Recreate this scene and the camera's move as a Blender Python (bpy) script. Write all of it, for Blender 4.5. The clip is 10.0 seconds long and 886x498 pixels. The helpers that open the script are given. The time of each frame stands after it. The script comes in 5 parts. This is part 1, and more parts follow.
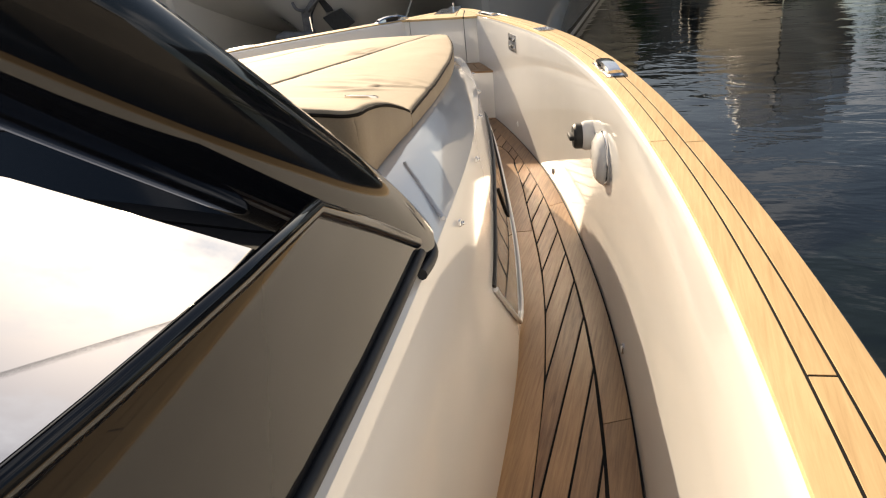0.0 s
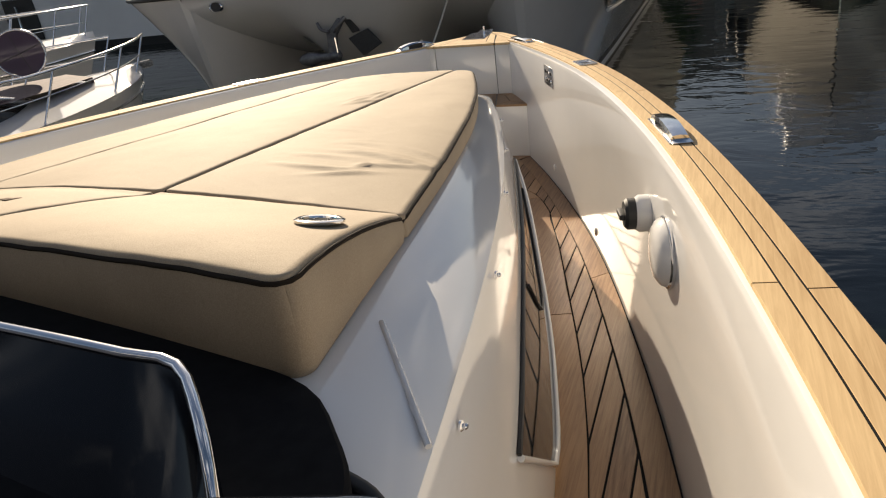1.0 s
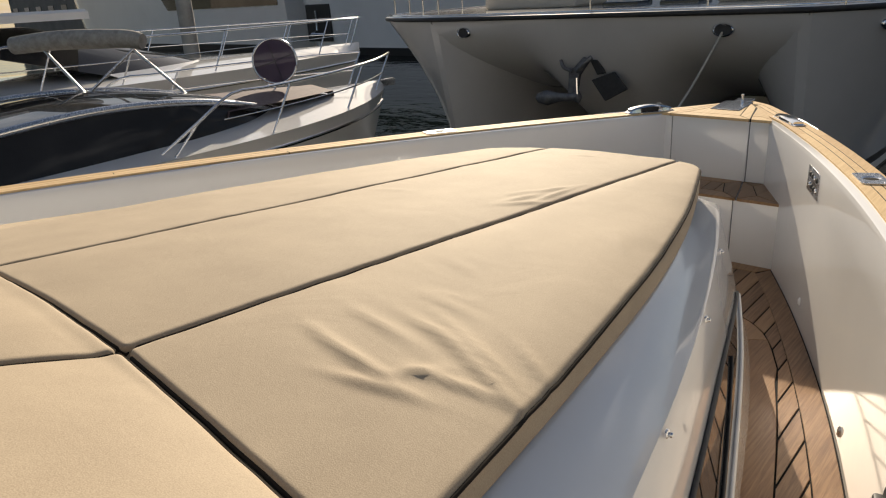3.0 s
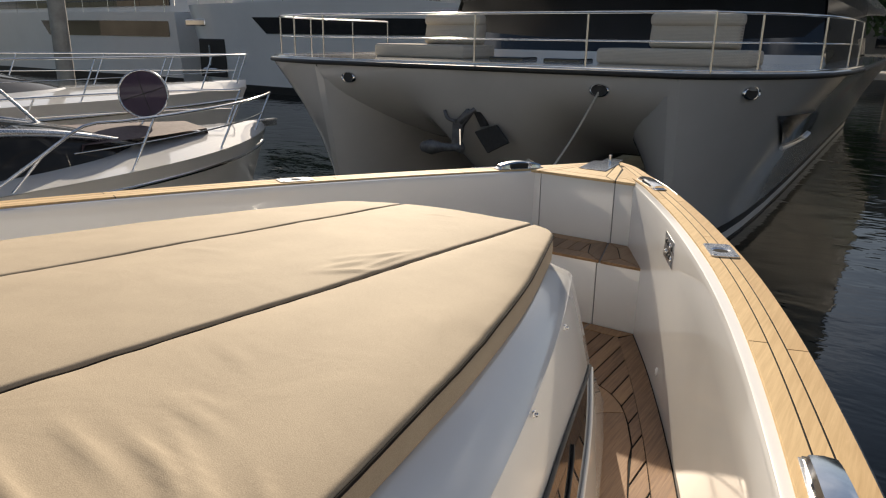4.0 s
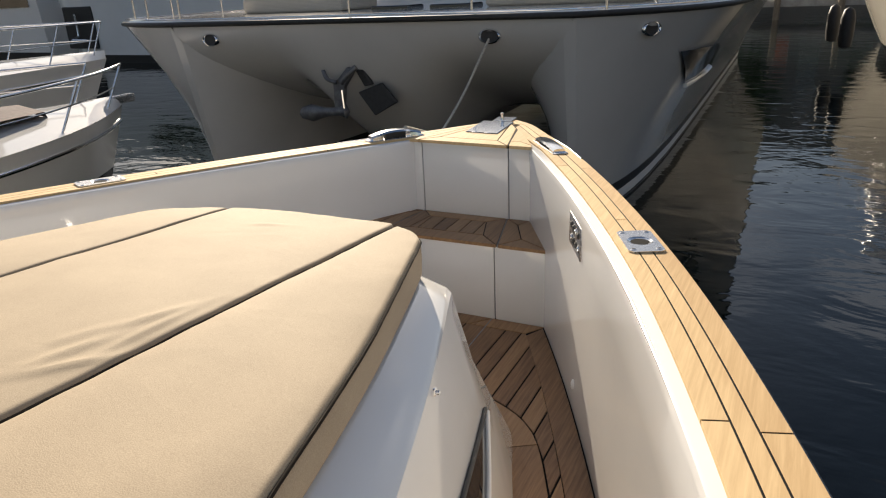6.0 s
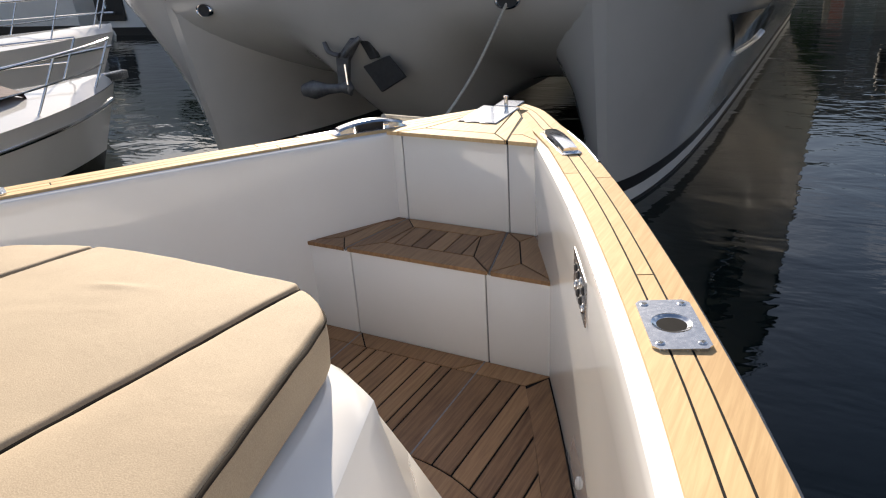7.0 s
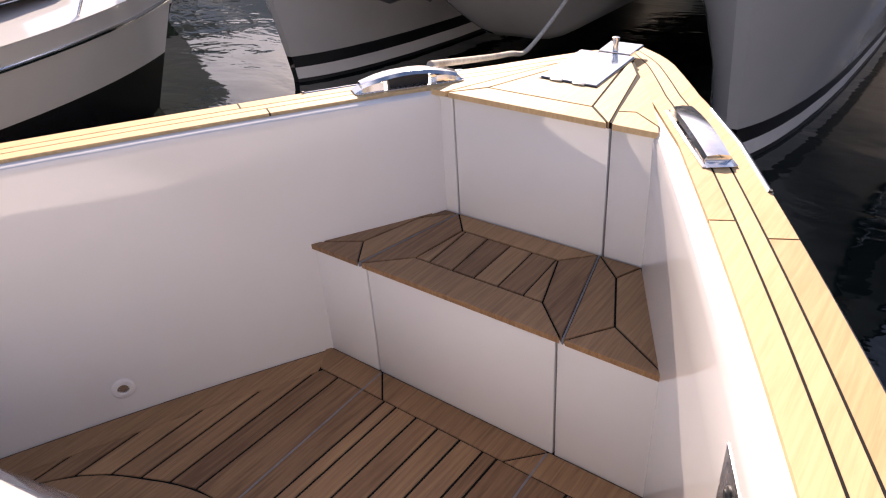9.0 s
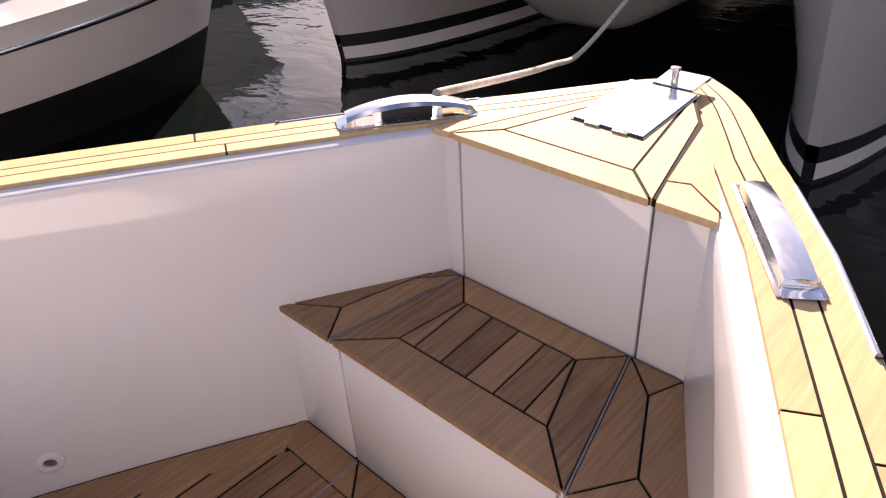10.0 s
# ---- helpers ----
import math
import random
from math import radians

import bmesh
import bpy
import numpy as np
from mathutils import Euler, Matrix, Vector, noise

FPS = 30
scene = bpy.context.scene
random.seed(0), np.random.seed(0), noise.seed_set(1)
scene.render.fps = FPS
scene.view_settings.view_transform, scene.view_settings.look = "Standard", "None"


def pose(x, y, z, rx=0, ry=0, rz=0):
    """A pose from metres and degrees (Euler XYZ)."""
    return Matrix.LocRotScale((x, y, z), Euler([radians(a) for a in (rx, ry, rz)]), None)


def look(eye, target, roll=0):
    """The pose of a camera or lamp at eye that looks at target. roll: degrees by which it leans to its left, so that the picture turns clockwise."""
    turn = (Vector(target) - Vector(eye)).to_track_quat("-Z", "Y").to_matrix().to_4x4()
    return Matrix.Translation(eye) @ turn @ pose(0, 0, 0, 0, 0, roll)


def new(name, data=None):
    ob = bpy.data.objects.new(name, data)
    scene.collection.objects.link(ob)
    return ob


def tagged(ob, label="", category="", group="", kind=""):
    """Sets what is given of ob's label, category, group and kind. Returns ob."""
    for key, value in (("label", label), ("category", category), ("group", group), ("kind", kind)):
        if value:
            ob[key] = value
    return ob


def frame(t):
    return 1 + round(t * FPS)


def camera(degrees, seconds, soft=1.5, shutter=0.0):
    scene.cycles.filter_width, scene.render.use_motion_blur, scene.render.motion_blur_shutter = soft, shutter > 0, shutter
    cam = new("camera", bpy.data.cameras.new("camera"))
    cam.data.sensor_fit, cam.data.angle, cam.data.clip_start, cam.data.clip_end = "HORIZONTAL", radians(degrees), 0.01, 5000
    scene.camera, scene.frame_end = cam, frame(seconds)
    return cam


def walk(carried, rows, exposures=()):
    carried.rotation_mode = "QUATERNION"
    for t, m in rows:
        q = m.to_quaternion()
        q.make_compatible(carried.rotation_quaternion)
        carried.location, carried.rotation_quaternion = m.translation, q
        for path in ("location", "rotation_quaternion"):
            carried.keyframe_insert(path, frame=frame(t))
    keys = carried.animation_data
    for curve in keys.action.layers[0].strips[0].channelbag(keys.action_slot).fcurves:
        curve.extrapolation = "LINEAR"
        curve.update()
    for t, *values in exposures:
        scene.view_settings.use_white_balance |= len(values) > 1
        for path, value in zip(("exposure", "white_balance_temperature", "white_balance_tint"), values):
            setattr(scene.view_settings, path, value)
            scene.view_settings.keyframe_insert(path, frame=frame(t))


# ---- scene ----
cam = camera(64.3, 10.0, soft=1.15)
EXPOSURES = [(0.0, 1.06, 6900, 12), (0.6, 0.74, 6750, 12), (2.0, 0.60, 6450, 10), (3.5, 0.47, 6400, 11), (4.5, 0.66, 6300, 11), (6.2, 0.84, 6350, 11), (7.5, 1.22, 5950, 16), (8.5, 1.40, 6250, 25), (9.0, 1.46, 6350, 27), (10.0, 1.54, 6600, 33)]
PATH = [
    (0, (2.018, 1.218, 1.53), (1.401, 2.93, 0.701), -6.4),
    (0.5, (1.928, 1.644, 1.542), (1.308, 3.366, 0.735), -7.1),
    (1, (1.882, 1.925, 1.575), (1.165, 3.614, 0.778), -7.4),
    (1.5, (1.841, 2.192, 1.61), (0.736, 3.69, 0.877), -6.8),
    (2, (1.798, 2.366, 1.626), (0.545, 3.735, 0.881), -6.1),
    (2.2, (1.769, 2.45, 1.638), (0.483, 3.778, 0.874), -5.4),
    (3.3, (1.716, 3.045, 1.636), (0.487, 4.486, 0.992), -1.4),
    (3.5, (1.714, 3.138, 1.632), (0.561, 4.653, 1.018), -0.4),
    (4, (1.723, 3.258, 1.622), (0.656, 4.849, 1.048), 0.8),
    (4.5, (1.735, 3.281, 1.614), (0.637, 4.851, 1.04), -0.6),
    (5, (1.685, 3.437, 1.598), (0.631, 5.02, 0.978), -2.6),
    (5.5, (1.569, 3.697, 1.609), (0.627, 5.328, 0.936), -2.4),
    (6, (1.522, 4.041, 1.573), (0.671, 5.711, 0.876), -2.6),
    (6.2, (1.506, 4.183, 1.587), (0.674, 5.858, 0.878), -2.7),
    (7.3, (1.291, 5.036, 1.481), (0.327, 6.578, 0.647), -4.2),
    (7.5, (1.229, 5.121, 1.48), (0.261, 6.626, 0.589), -4.3),
    (8, (1.183, 5.355, 1.458), (0.105, 6.74, 0.499), -5.6),
    (8.5, (1.11, 5.549, 1.445), (0.004, 6.888, 0.453), -5.5),
    (9, (0.946, 5.794, 1.451), (-0.148, 7.128, 0.439), -4.0),
    (9.5, (0.852, 5.999, 1.429), (-0.227, 7.295, 0.354), -2.5),
    (10, (0.756, 6.271, 1.449), (-0.436, 7.469, 0.38), -3.2),
]
walk(cam, [(t, look(eye, target, roll)) for t, eye, target, roll in PATH], EXPOSURES)

# ---- light ----
SUN_AZ, SUN_EL = 36.5, 21.8          # degrees to port of the bow, degrees up
SKY = 0.05


def build_light():
    az, el = radians(SUN_AZ), radians(SUN_EL)
    to_sun = Vector((-math.sin(az) * math.cos(el), math.cos(az) * math.cos(el), math.sin(el)))
    lamp = bpy.data.lights.new("sun", "SUN")
    lamp.energy, lamp.angle, lamp.color = 5.0, radians(0.5), (1.0, 0.85, 0.64)
    ob = new("sun", lamp)
    ob.matrix_world = look((0, 0, 30), Vector((0, 0, 30)) - to_sun)
    world = bpy.data.worlds.new("sky")
    scene.world = world
    world.use_nodes = True
    nt = world.node_tree
    nt.nodes.clear()
    out = nt.nodes.new("ShaderNodeOutputWorld")
    bg = nt.nodes.new("ShaderNodeBackground")
    sky = nt.nodes.new("ShaderNodeTexSky")
    sky.sky_type, sky.sun_disc = "NISHITA", False
    sky.sun_elevation, sky.sun_rotation = el, -az
    sky.air_density, sky.dust_density, sky.ozone_density = 1.0, 1.2, 1.0
    # broken white clouds over the whole sky
    tc = nt.nodes.new("ShaderNodeTexCoord")
    mp = nt.nodes.new("ShaderNodeMapping")
    mp.inputs["Scale"].default_value = (1.0, 1.0, 2.6)
    mp.inputs["Location"].default_value = (2.05, 0.45, 2.3)
    ns = nt.nodes.new("ShaderNodeTexNoise")
    ns.inputs["Scale"].default_value, ns.inputs["Detail"].default_value = 2.6, 7.0
    ns.inputs["Roughness"].default_value = 0.58
    rp = nt.nodes.new("ShaderNodeValToRGB")
    rp.color_ramp.elements[0].position, rp.color_ramp.elements[1].position = 0.52, 0.66
    mx = nt.nodes.new("ShaderNodeMixRGB")
    mx.inputs["Color2"].default_value = (11.0, 11.1, 11.4, 1)
    nt.links.new(tc.outputs["Generated"], mp.inputs["Vector"])
    nt.links.new(mp.outputs["Vector"], ns.inputs["Vector"])
    nt.links.new(ns.outputs["Fac"], rp.inputs["Fac"])
    nt.links.new(rp.outputs["Color"], mx.inputs["Fac"])
    nt.links.new(sky.outputs["Color"], mx.inputs["Color1"])
    nt.links.new(mx.outputs["Color"], bg.inputs["Color"])
    bg.inputs["Strength"].default_value = SKY
    nt.links.new(bg.outputs["Background"], out.inputs["Surface"])


build_light()


# ---- materials ----
def material(name, color, rough=0.5, metal=0.0, coat=0.0, spec=0.5):
    m = bpy.data.materials.new(name)
    m.use_nodes = True
    b = m.node_tree.nodes["Principled BSDF"]
    b.inputs["Base Color"].default_value = (*color, 1)
    b.inputs["Roughness"].default_value = rough
    b.inputs["Metallic"].default_value = metal
    b.inputs["Coat Weight"].default_value = coat
    b.inputs["Coat Roughness"].default_value = 0.05
    b.inputs["Specular IOR Level"].default_value = spec
    return m


def node(m, kind, **values):
    n = m.node_tree.nodes.new(kind)
    for k, v in values.items():
        n.inputs[k].default_value = v
    return n


def link(m, a, b):
    m.node_tree.links.new(a, b)


def vary(m, scale, lo, hi, stretch=(1, 1, 1), detail=5.0, rough_to=None, bump=0.0, bump_dist=0.002, coords="Object"):
    """Noise between two colours, with roughness and relief that follow it."""
    b = m.node_tree.nodes["Principled BSDF"]
    tc = node(m, "ShaderNodeTexCoord")
    mp = node(m, "ShaderNodeMapping", Scale=stretch)
    ns = node(m, "ShaderNodeTexNoise", Scale=scale, Detail=detail, Roughness=0.6)
    rp = node(m, "ShaderNodeValToRGB")
    rp.color_ramp.elements[0].position, rp.color_ramp.elements[1].position = 0.3, 0.7
    rp.color_ramp.elements[0].color, rp.color_ramp.elements[1].color = (*lo, 1), (*hi, 1)
    link(m, tc.outputs[coords], mp.inputs["Vector"])
    link(m, mp.outputs["Vector"], ns.inputs["Vector"])
    link(m, ns.outputs["Fac"], rp.inputs["Fac"])
    link(m, rp.outputs["Color"], b.inputs["Base Color"])
    if rough_to:
        mr = node(m, "ShaderNodeMapRange")
        mr.inputs["To Min"].default_value, mr.inputs["To Max"].default_value = rough_to
        link(m, ns.outputs["Fac"], mr.inputs["Value"])
        link(m, mr.outputs["Result"], b.inputs["Roughness"])
    if bump:
        bp = node(m, "ShaderNodeBump", Strength=bump, Distance=bump_dist)
        link(m, ns.outputs["Fac"], bp.inputs["Height"])
        link(m, bp.outputs["Normal"], b.inputs["Normal"])
    return m


def teak_material(name, dark, light, rough, gloss=0.4):
    """Oiled teak: fore-and-aft grain, pores, and a tone of its own for each plank."""
    m = material(name, light, rough, spec=gloss)
    b = m.node_tree.nodes["Principled BSDF"]
    tc = node(m, "ShaderNodeTexCoord")
    info = node(m, "ShaderNodeObjectInfo")
    mul = node(m, "ShaderNodeVectorMath")
    mul.operation = "MULTIPLY"
    mul.inputs[1].default_value = (31.0, 17.0, 5.0)
    link(m, info.outputs["Random"], mul.inputs[0])
    add = node(m, "ShaderNodeVectorMath")
    link(m, tc.outputs["Object"], add.inputs[0])
    link(m, mul.outputs["Vector"], add.inputs[1])
    mp = node(m, "ShaderNodeMapping", Scale=(60, 2.6, 20))
    link(m, add.outputs["Vector"], mp.inputs["Vector"])
    grain = node(m, "ShaderNodeTexNoise", Scale=1.6, Detail=8.0, Roughness=0.68, Distortion=0.5)
    link(m, mp.outputs["Vector"], grain.inputs["Vector"])
    blot = node(m, "ShaderNodeTexNoise", Scale=2.2, Detail=4.0)
    link(m, add.outputs["Vector"], blot.inputs["Vector"])
    mid = node(m, "ShaderNodeMath")
    mid.operation = "MULTIPLY_ADD"
    mid.inputs[1].default_value, mid.inputs[2].default_value = 0.45, -0.22
    link(m, blot.outputs["Fac"], mid.inputs[0])
    tone = node(m, "ShaderNodeMath")
    tone.operation = "MULTIPLY_ADD"
    tone.inputs[1].default_value, tone.inputs[2].default_value = 0.34, -0.17
    link(m, info.outputs["Random"], tone.inputs[0])
    s1 = node(m, "ShaderNodeMath")
    link(m, grain.outputs["Fac"], s1.inputs[0])
    link(m, tone.outputs["Value"], s1.inputs[1])
    s2 = node(m, "ShaderNodeMath")
    link(m, s1.outputs["Value"], s2.inputs[0])
    link(m, mid.outputs["Value"], s2.inputs[1])
    rp = node(m, "ShaderNodeValToRGB")
    rp.color_ramp.elements[0].position, rp.color_ramp.elements[1].position = 0.22, 0.78
    rp.color_ramp.elements[0].color, rp.color_ramp.elements[1].color = (*dark, 1), (*light, 1)
    link(m, s2.outputs["Value"], rp.inputs["Fac"])
    link(m, rp.outputs["Color"], b.inputs["Base Color"])
    bp = node(m, "ShaderNodeBump", Strength=0.25, Distance=0.0008)
    link(m, grain.outputs["Fac"], bp.inputs["Height"])
    link(m, bp.outputs["Normal"], b.inputs["Normal"])
    return m


GEL = vary(material("white_gelcoat", (0.80, 0.79, 0.77), 0.12, coat=0.6), 1.4, (0.78, 0.77, 0.755), (0.83, 0.82, 0.805), rough_to=(0.04, 0.11), bump=0.04, bump_dist=0.003)
TEAK = teak_material("deck_teak", (0.15, 0.075, 0.034), (0.40, 0.235, 0.115), 0.42)
# lighter copy of the teak: strong sun on caps and bow deck is in the colour
TEAK_CAP_SUNLIT = teak_material("sunlit_cap_teak", (0.53, 0.355, 0.18), (0.77, 0.565, 0.31), 0.7, 0.2)
CAULK = material("black_caulk", (0.010, 0.010, 0.011), 0.85, spec=0.15)
GREY_SEAL = vary(material("grey_seal", (0.2, 0.2, 0.21), 0.5), 40, (0.17, 0.17, 0.18), (0.24, 0.24, 0.25))
FABRIC = material("tan_fabric", (0.42, 0.33, 0.22), 0.78, spec=0.30)
PIPING = material("dark_piping", (0.030, 0.024, 0.019), 0.9, spec=0.1)
LABEL_THREAD = material("brown_thread", (0.16, 0.11, 0.075), 0.9)
CHROME = vary(material("polished_steel", (0.82, 0.82, 0.83), 0.08, 1.0), 30, (0.76, 0.76, 0.77), (0.86, 0.86, 0.87), rough_to=(0.05, 0.16))
STEEL = vary(material("brushed_steel", (0.6, 0.6, 0.61), 0.25, 1.0), 90, (0.52, 0.52, 0.53), (0.68, 0.68, 0.69), rough_to=(0.18, 0.34))
MIRROR_GLASS = vary(material("mirrored_glass", (0.62, 0.63, 0.65), 0.02, 1.0), 2, (0.60, 0.61, 0.63), (0.64, 0.65, 0.67), rough_to=(0.01, 0.03))
BLACK_GLOSS = vary(material("black_gloss", (0.007, 0.008, 0.011), 0.05, spec=0.4), 3, (0.006, 0.007, 0.010), (0.009, 0.010, 0.013), rough_to=(0.03, 0.08))
DARK_GLASS = vary(material("dark_glass", (0.02, 0.021, 0.024), 0.03, spec=0.9), 2, (0.016, 0.017, 0.02), (0.024, 0.025, 0.028), rough_to=(0.015, 0.04))
TINT_GLASS = vary(material("tinted_side_glass", (0.02, 0.02, 0.021), 0.02, spec=0.22), 2, (0.016, 0.016, 0.017), (0.024, 0.024, 0.025), rough_to=(0.01, 0.03))
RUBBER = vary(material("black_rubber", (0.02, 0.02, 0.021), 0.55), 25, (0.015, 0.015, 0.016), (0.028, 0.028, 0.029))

DASH = vary(material("matt_black_dash", (0.012, 0.012, 0.013), 0.9, spec=0.1), 30, (0.010, 0.010, 0.011), (0.015, 0.015, 0.016))


# ---- building helpers ----
def part(name, bm, mat, parent=None, label="", smooth=None):
    """Links a bmesh as one mesh object, under a thing or part if one is given."""
    me = bpy.data.meshes.new(name)
    bm.normal_update()
    bmesh.ops.recalc_face_normals(bm, faces=bm.faces)
    bm.to_mesh(me)
    bm.free()
    me.materials.append(mat)
    if smooth is not None:
        for p in me.polygons:
            p.use_smooth = True
        me.set_sharp_from_angle(angle=radians(smooth))
    ob = new(name, me)
    if parent:
        ob.parent, up = parent, parent
        while up:                      # meshes are in the boat's own coordinates
            ob.location -= up.location
            up = up.parent
    if label:
        ob["label"] = label
    return ob


def thing(name, label, category, at=(0, 0, 0), group="", kind=""):
    ob = new(name)
    ob.location = at
    ob.empty_display_size = 0.05
    return tagged(ob, label, category, group, kind)


def spline(ys, xs):
    """A smooth curve x(y) through a few stations."""
    ys, xs = np.array(ys, float), np.array(xs, float)
    d = np.gradient(xs, ys)

    def at(y):
        i = int(np.clip(np.searchsorted(ys, y) - 1, 0, len(ys) - 2))
        h = ys[i + 1] - ys[i]
        t = min(max((y - ys[i]) / h, 0.0), 1.0)
        a, b = 2 * t**3 - 3 * t**2 + 1, t**3 - 2 * t**2 + t
        return float(a * xs[i] + b * h * d[i] + (1 - a) * xs[i + 1] + (t**3 - t**2) * h * d[i + 1])

    return at


def grid(rows, closed=False, bm=None):
    """A skin over rows of points of equal length; closed: each row is a ring."""
    bm = bm or bmesh.new()
    vs = [[bm.verts.new(p) for p in r] for r in rows]
    n = len(rows[0])
    for a, b in zip(vs, vs[1:]):
        for j in range(n if closed else n - 1):
            k = (j + 1) % n
            bm.faces.new((a[j], a[k], b[k], b[j]))
    if closed:
        bm.faces.new(vs[0])
        bm.faces.new(vs[-1])
    return bm


def box(size, at=(0, 0, 0), bevel=0.0, seg=2, bm=None, turn=None):
    bm2 = bmesh.new()
    bmesh.ops.create_cube(bm2, size=1)
    bmesh.ops.scale(bm2, vec=size, verts=bm2.verts)
    if bevel:
        bmesh.ops.bevel(bm2, geom=bm2.edges[:], offset=bevel, segments=seg, affect="EDGES", profile=0.5)
    m = Matrix.Translation(at) @ (turn.to_4x4() if turn else Matrix())
    bmesh.ops.transform(bm2, matrix=m, verts=bm2.verts)
    return merged(bm, bm2)


def merged(bm, other):
    if bm is None:
        return other
    me = bpy.data.meshes.new("tmp")
    other.to_mesh(me)
    other.free()
    bm.from_mesh(me)
    bpy.data.meshes.remove(me)
    return bm


def slab(poly, z0, z1, edge=0.0, bm=None):
    """A flat piece with the outline poly (x, y), or with heights (x, y, z) that are added; the top edge is chamfered."""
    bm = bm or bmesh.new()
    pts = [Vector((*p[:2], p[2] if len(p) > 2 else 0.0)) for p in poly]
    c = sum(pts, Vector()) / len(pts)
    n = len(pts)
    area = sum(pts[i].x * pts[(i + 1) % n].y - pts[(i + 1) % n].x * pts[i].y for i in range(n))
    if area < 0:
        pts.reverse()
    low = [bm.verts.new((p.x, p.y, p.z + z0)) for p in pts]
    rings = [low, [bm.verts.new((p.x, p.y, p.z + z1 - edge)) for p in pts]]
    if edge:
        top = []
        for i, p in enumerate(pts):
            a, b = (p - pts[i - 1]).to_2d().normalized(), (pts[(i + 1) % n] - p).to_2d().normalized()
            na, nb = Vector((-a.y, a.x)), Vector((-b.y, b.x))
            k = (na + nb)
            k = k / max(k.dot(na), 0.3)
            top.append(bm.verts.new((p.x + k.x * edge, p.y + k.y * edge, p.z + z1)))
        rings.append(top)
    for a, b in zip(rings, rings[1:]):
        for i in range(n):
            j = (i + 1) % n
            bm.faces.new((a[i], a[j], b[j], b[i]))
    bm.faces.new(rings[-1])
    bm.faces.new(list(reversed(low)))
    return bm


def slab_xz(poly, y, thick):
    """An upright plate with the outline poly (x, z)."""
    bm = bmesh.new()
    face = bm.faces.new([bm.verts.new((x, y, z)) for x, z in poly])
    out = bmesh.ops.extrude_face_region(bm, geom=[face])
    bmesh.ops.translate(bm, vec=(0, thick, 0), verts=[v for v in out["geom"] if isinstance(v, bmesh.types.BMVert)])
    bmesh.ops.bevel(bm, geom=bm.edges[:], offset=0.008, segments=1, affect="EDGES")
    return bm


def tube(path, radius, sides=10, bm=None, closed=False, squash=1.0):
    """A round bar along a path of points."""
    path = [Vector(p) for p in path]
    rows, n = [], len(path)
    up = Vector((0, 0, 1))
    for i, p in enumerate(path):
        d = (path[(i + 1) % n if closed else min(i + 1, n - 1)] - path[i - 1 if closed else max(i - 1, 0)]).normalized()
        side = d.cross(up if abs(d.z) < 0.95 else Vector((1, 0, 0))).normalized()
        over = side.cross(d)
        r = radius(i / (n - 1)) if callable(radius) else radius
        rows.append([p + r * (math.cos(a) * side + squash * math.sin(a) * over) for a in (2 * math.pi * k / sides for k in range(sides))])
    if closed:
        rows.append(rows[0])
        b2 = bmesh.new()
        vs = [[b2.verts.new(q) for q in r] for r in rows[:-1]]
        for i in range(n):
            for j in range(sides):
                b2.faces.new((vs[i][j], vs[i][(j + 1) % sides], vs[(i + 1) % n][(j + 1) % sides], vs[(i + 1) % n][j]))
    else:
        b2 = grid(rows, closed=True)
    return merged(bm, b2)


def lathe(profile, sides=28, bm=None, m=None):
    """A turned shape from (radius, height) pairs."""
    rows = [[(r * math.cos(2 * math.pi * k / sides), r * math.sin(2 * math.pi * k / sides), h) for k in range(sides)] for r, h in profile]
    b2 = grid(rows, closed=True)
    if m:
        bmesh.ops.transform(b2, matrix=m, verts=b2.verts)
    return merged(bm, b2)


def ring(profile, sides=32, m=None):
    """A turned ring: the profile is a closed loop of (radius, height)."""
    bm = bmesh.new()
    rows = [[bm.verts.new((r * math.cos(2 * math.pi * k / sides), r * math.sin(2 * math.pi * k / sides), h)) for k in range(sides)] for r, h in profile]
    for i in range(len(rows)):
        a, b = rows[i - 1], rows[i]
        for j in range(sides):
            bm.faces.new((a[j], a[(j + 1) % sides], b[(j + 1) % sides], b[j]))
    if m:
        bmesh.ops.transform(bm, matrix=m, verts=bm.verts)
    return bm


def bend(path, n=8):
    """A smooth path through a few points."""
    p = [Vector(q) for q in path]
    out = []
    for i in range(len(p) - 1):
        a, b, c, d = p[max(i - 1, 0)], p[i], p[i + 1], p[min(i + 2, len(p) - 1)]
        for k in range(n):
            t = k / n
            out.append(0.5 * (2 * b + (c - a) * t + (2 * a - 5 * b + 4 * c - d) * t * t + (3 * b - a - 3 * c + d) * t**3))
    return out + [p[-1]]


# ---- the lines of the boat: x to starboard, y to the bow, z up from the foredeck ----
STATIONS = (-1.5, 0.0, 1.5, 2.5, 3.5, 4.5, 5.5, 6.5, 7.4)
x_deck = spline(STATIONS, (2.16, 2.14, 2.09, 2.01, 1.85, 1.59, 1.255, 0.808, 0.325))
x_cap = spline((*STATIONS, 7.7, 7.96), (2.29, 2.27, 2.185, 2.068, 1.873, 1.612, 1.267, 0.815, 0.33, 0.160, 0.0))
x_base = spline((-1.5, 2.0, 2.52, 3.36, 4.04, 4.85, 5.6, 6.0, 6.3), (1.72, 1.62, 1.575, 1.487, 1.362, 1.142, 0.915, 0.757, 0.56))
x_knuckle = spline((-1.5, 1.5, 2.5, 3.5, 4.5, 5.35, 5.75), (1.76, 1.68, 1.535, 1.345, 1.097, 0.823, 0.67))
z_knuckle = spline((-1.5, 1.5, 2.5, 3.5, 4.5, 5.75), (0.99, 0.975, 0.92, 0.85, 0.785, 0.737))
WATER = -0.85
BOW_Y = 7.39


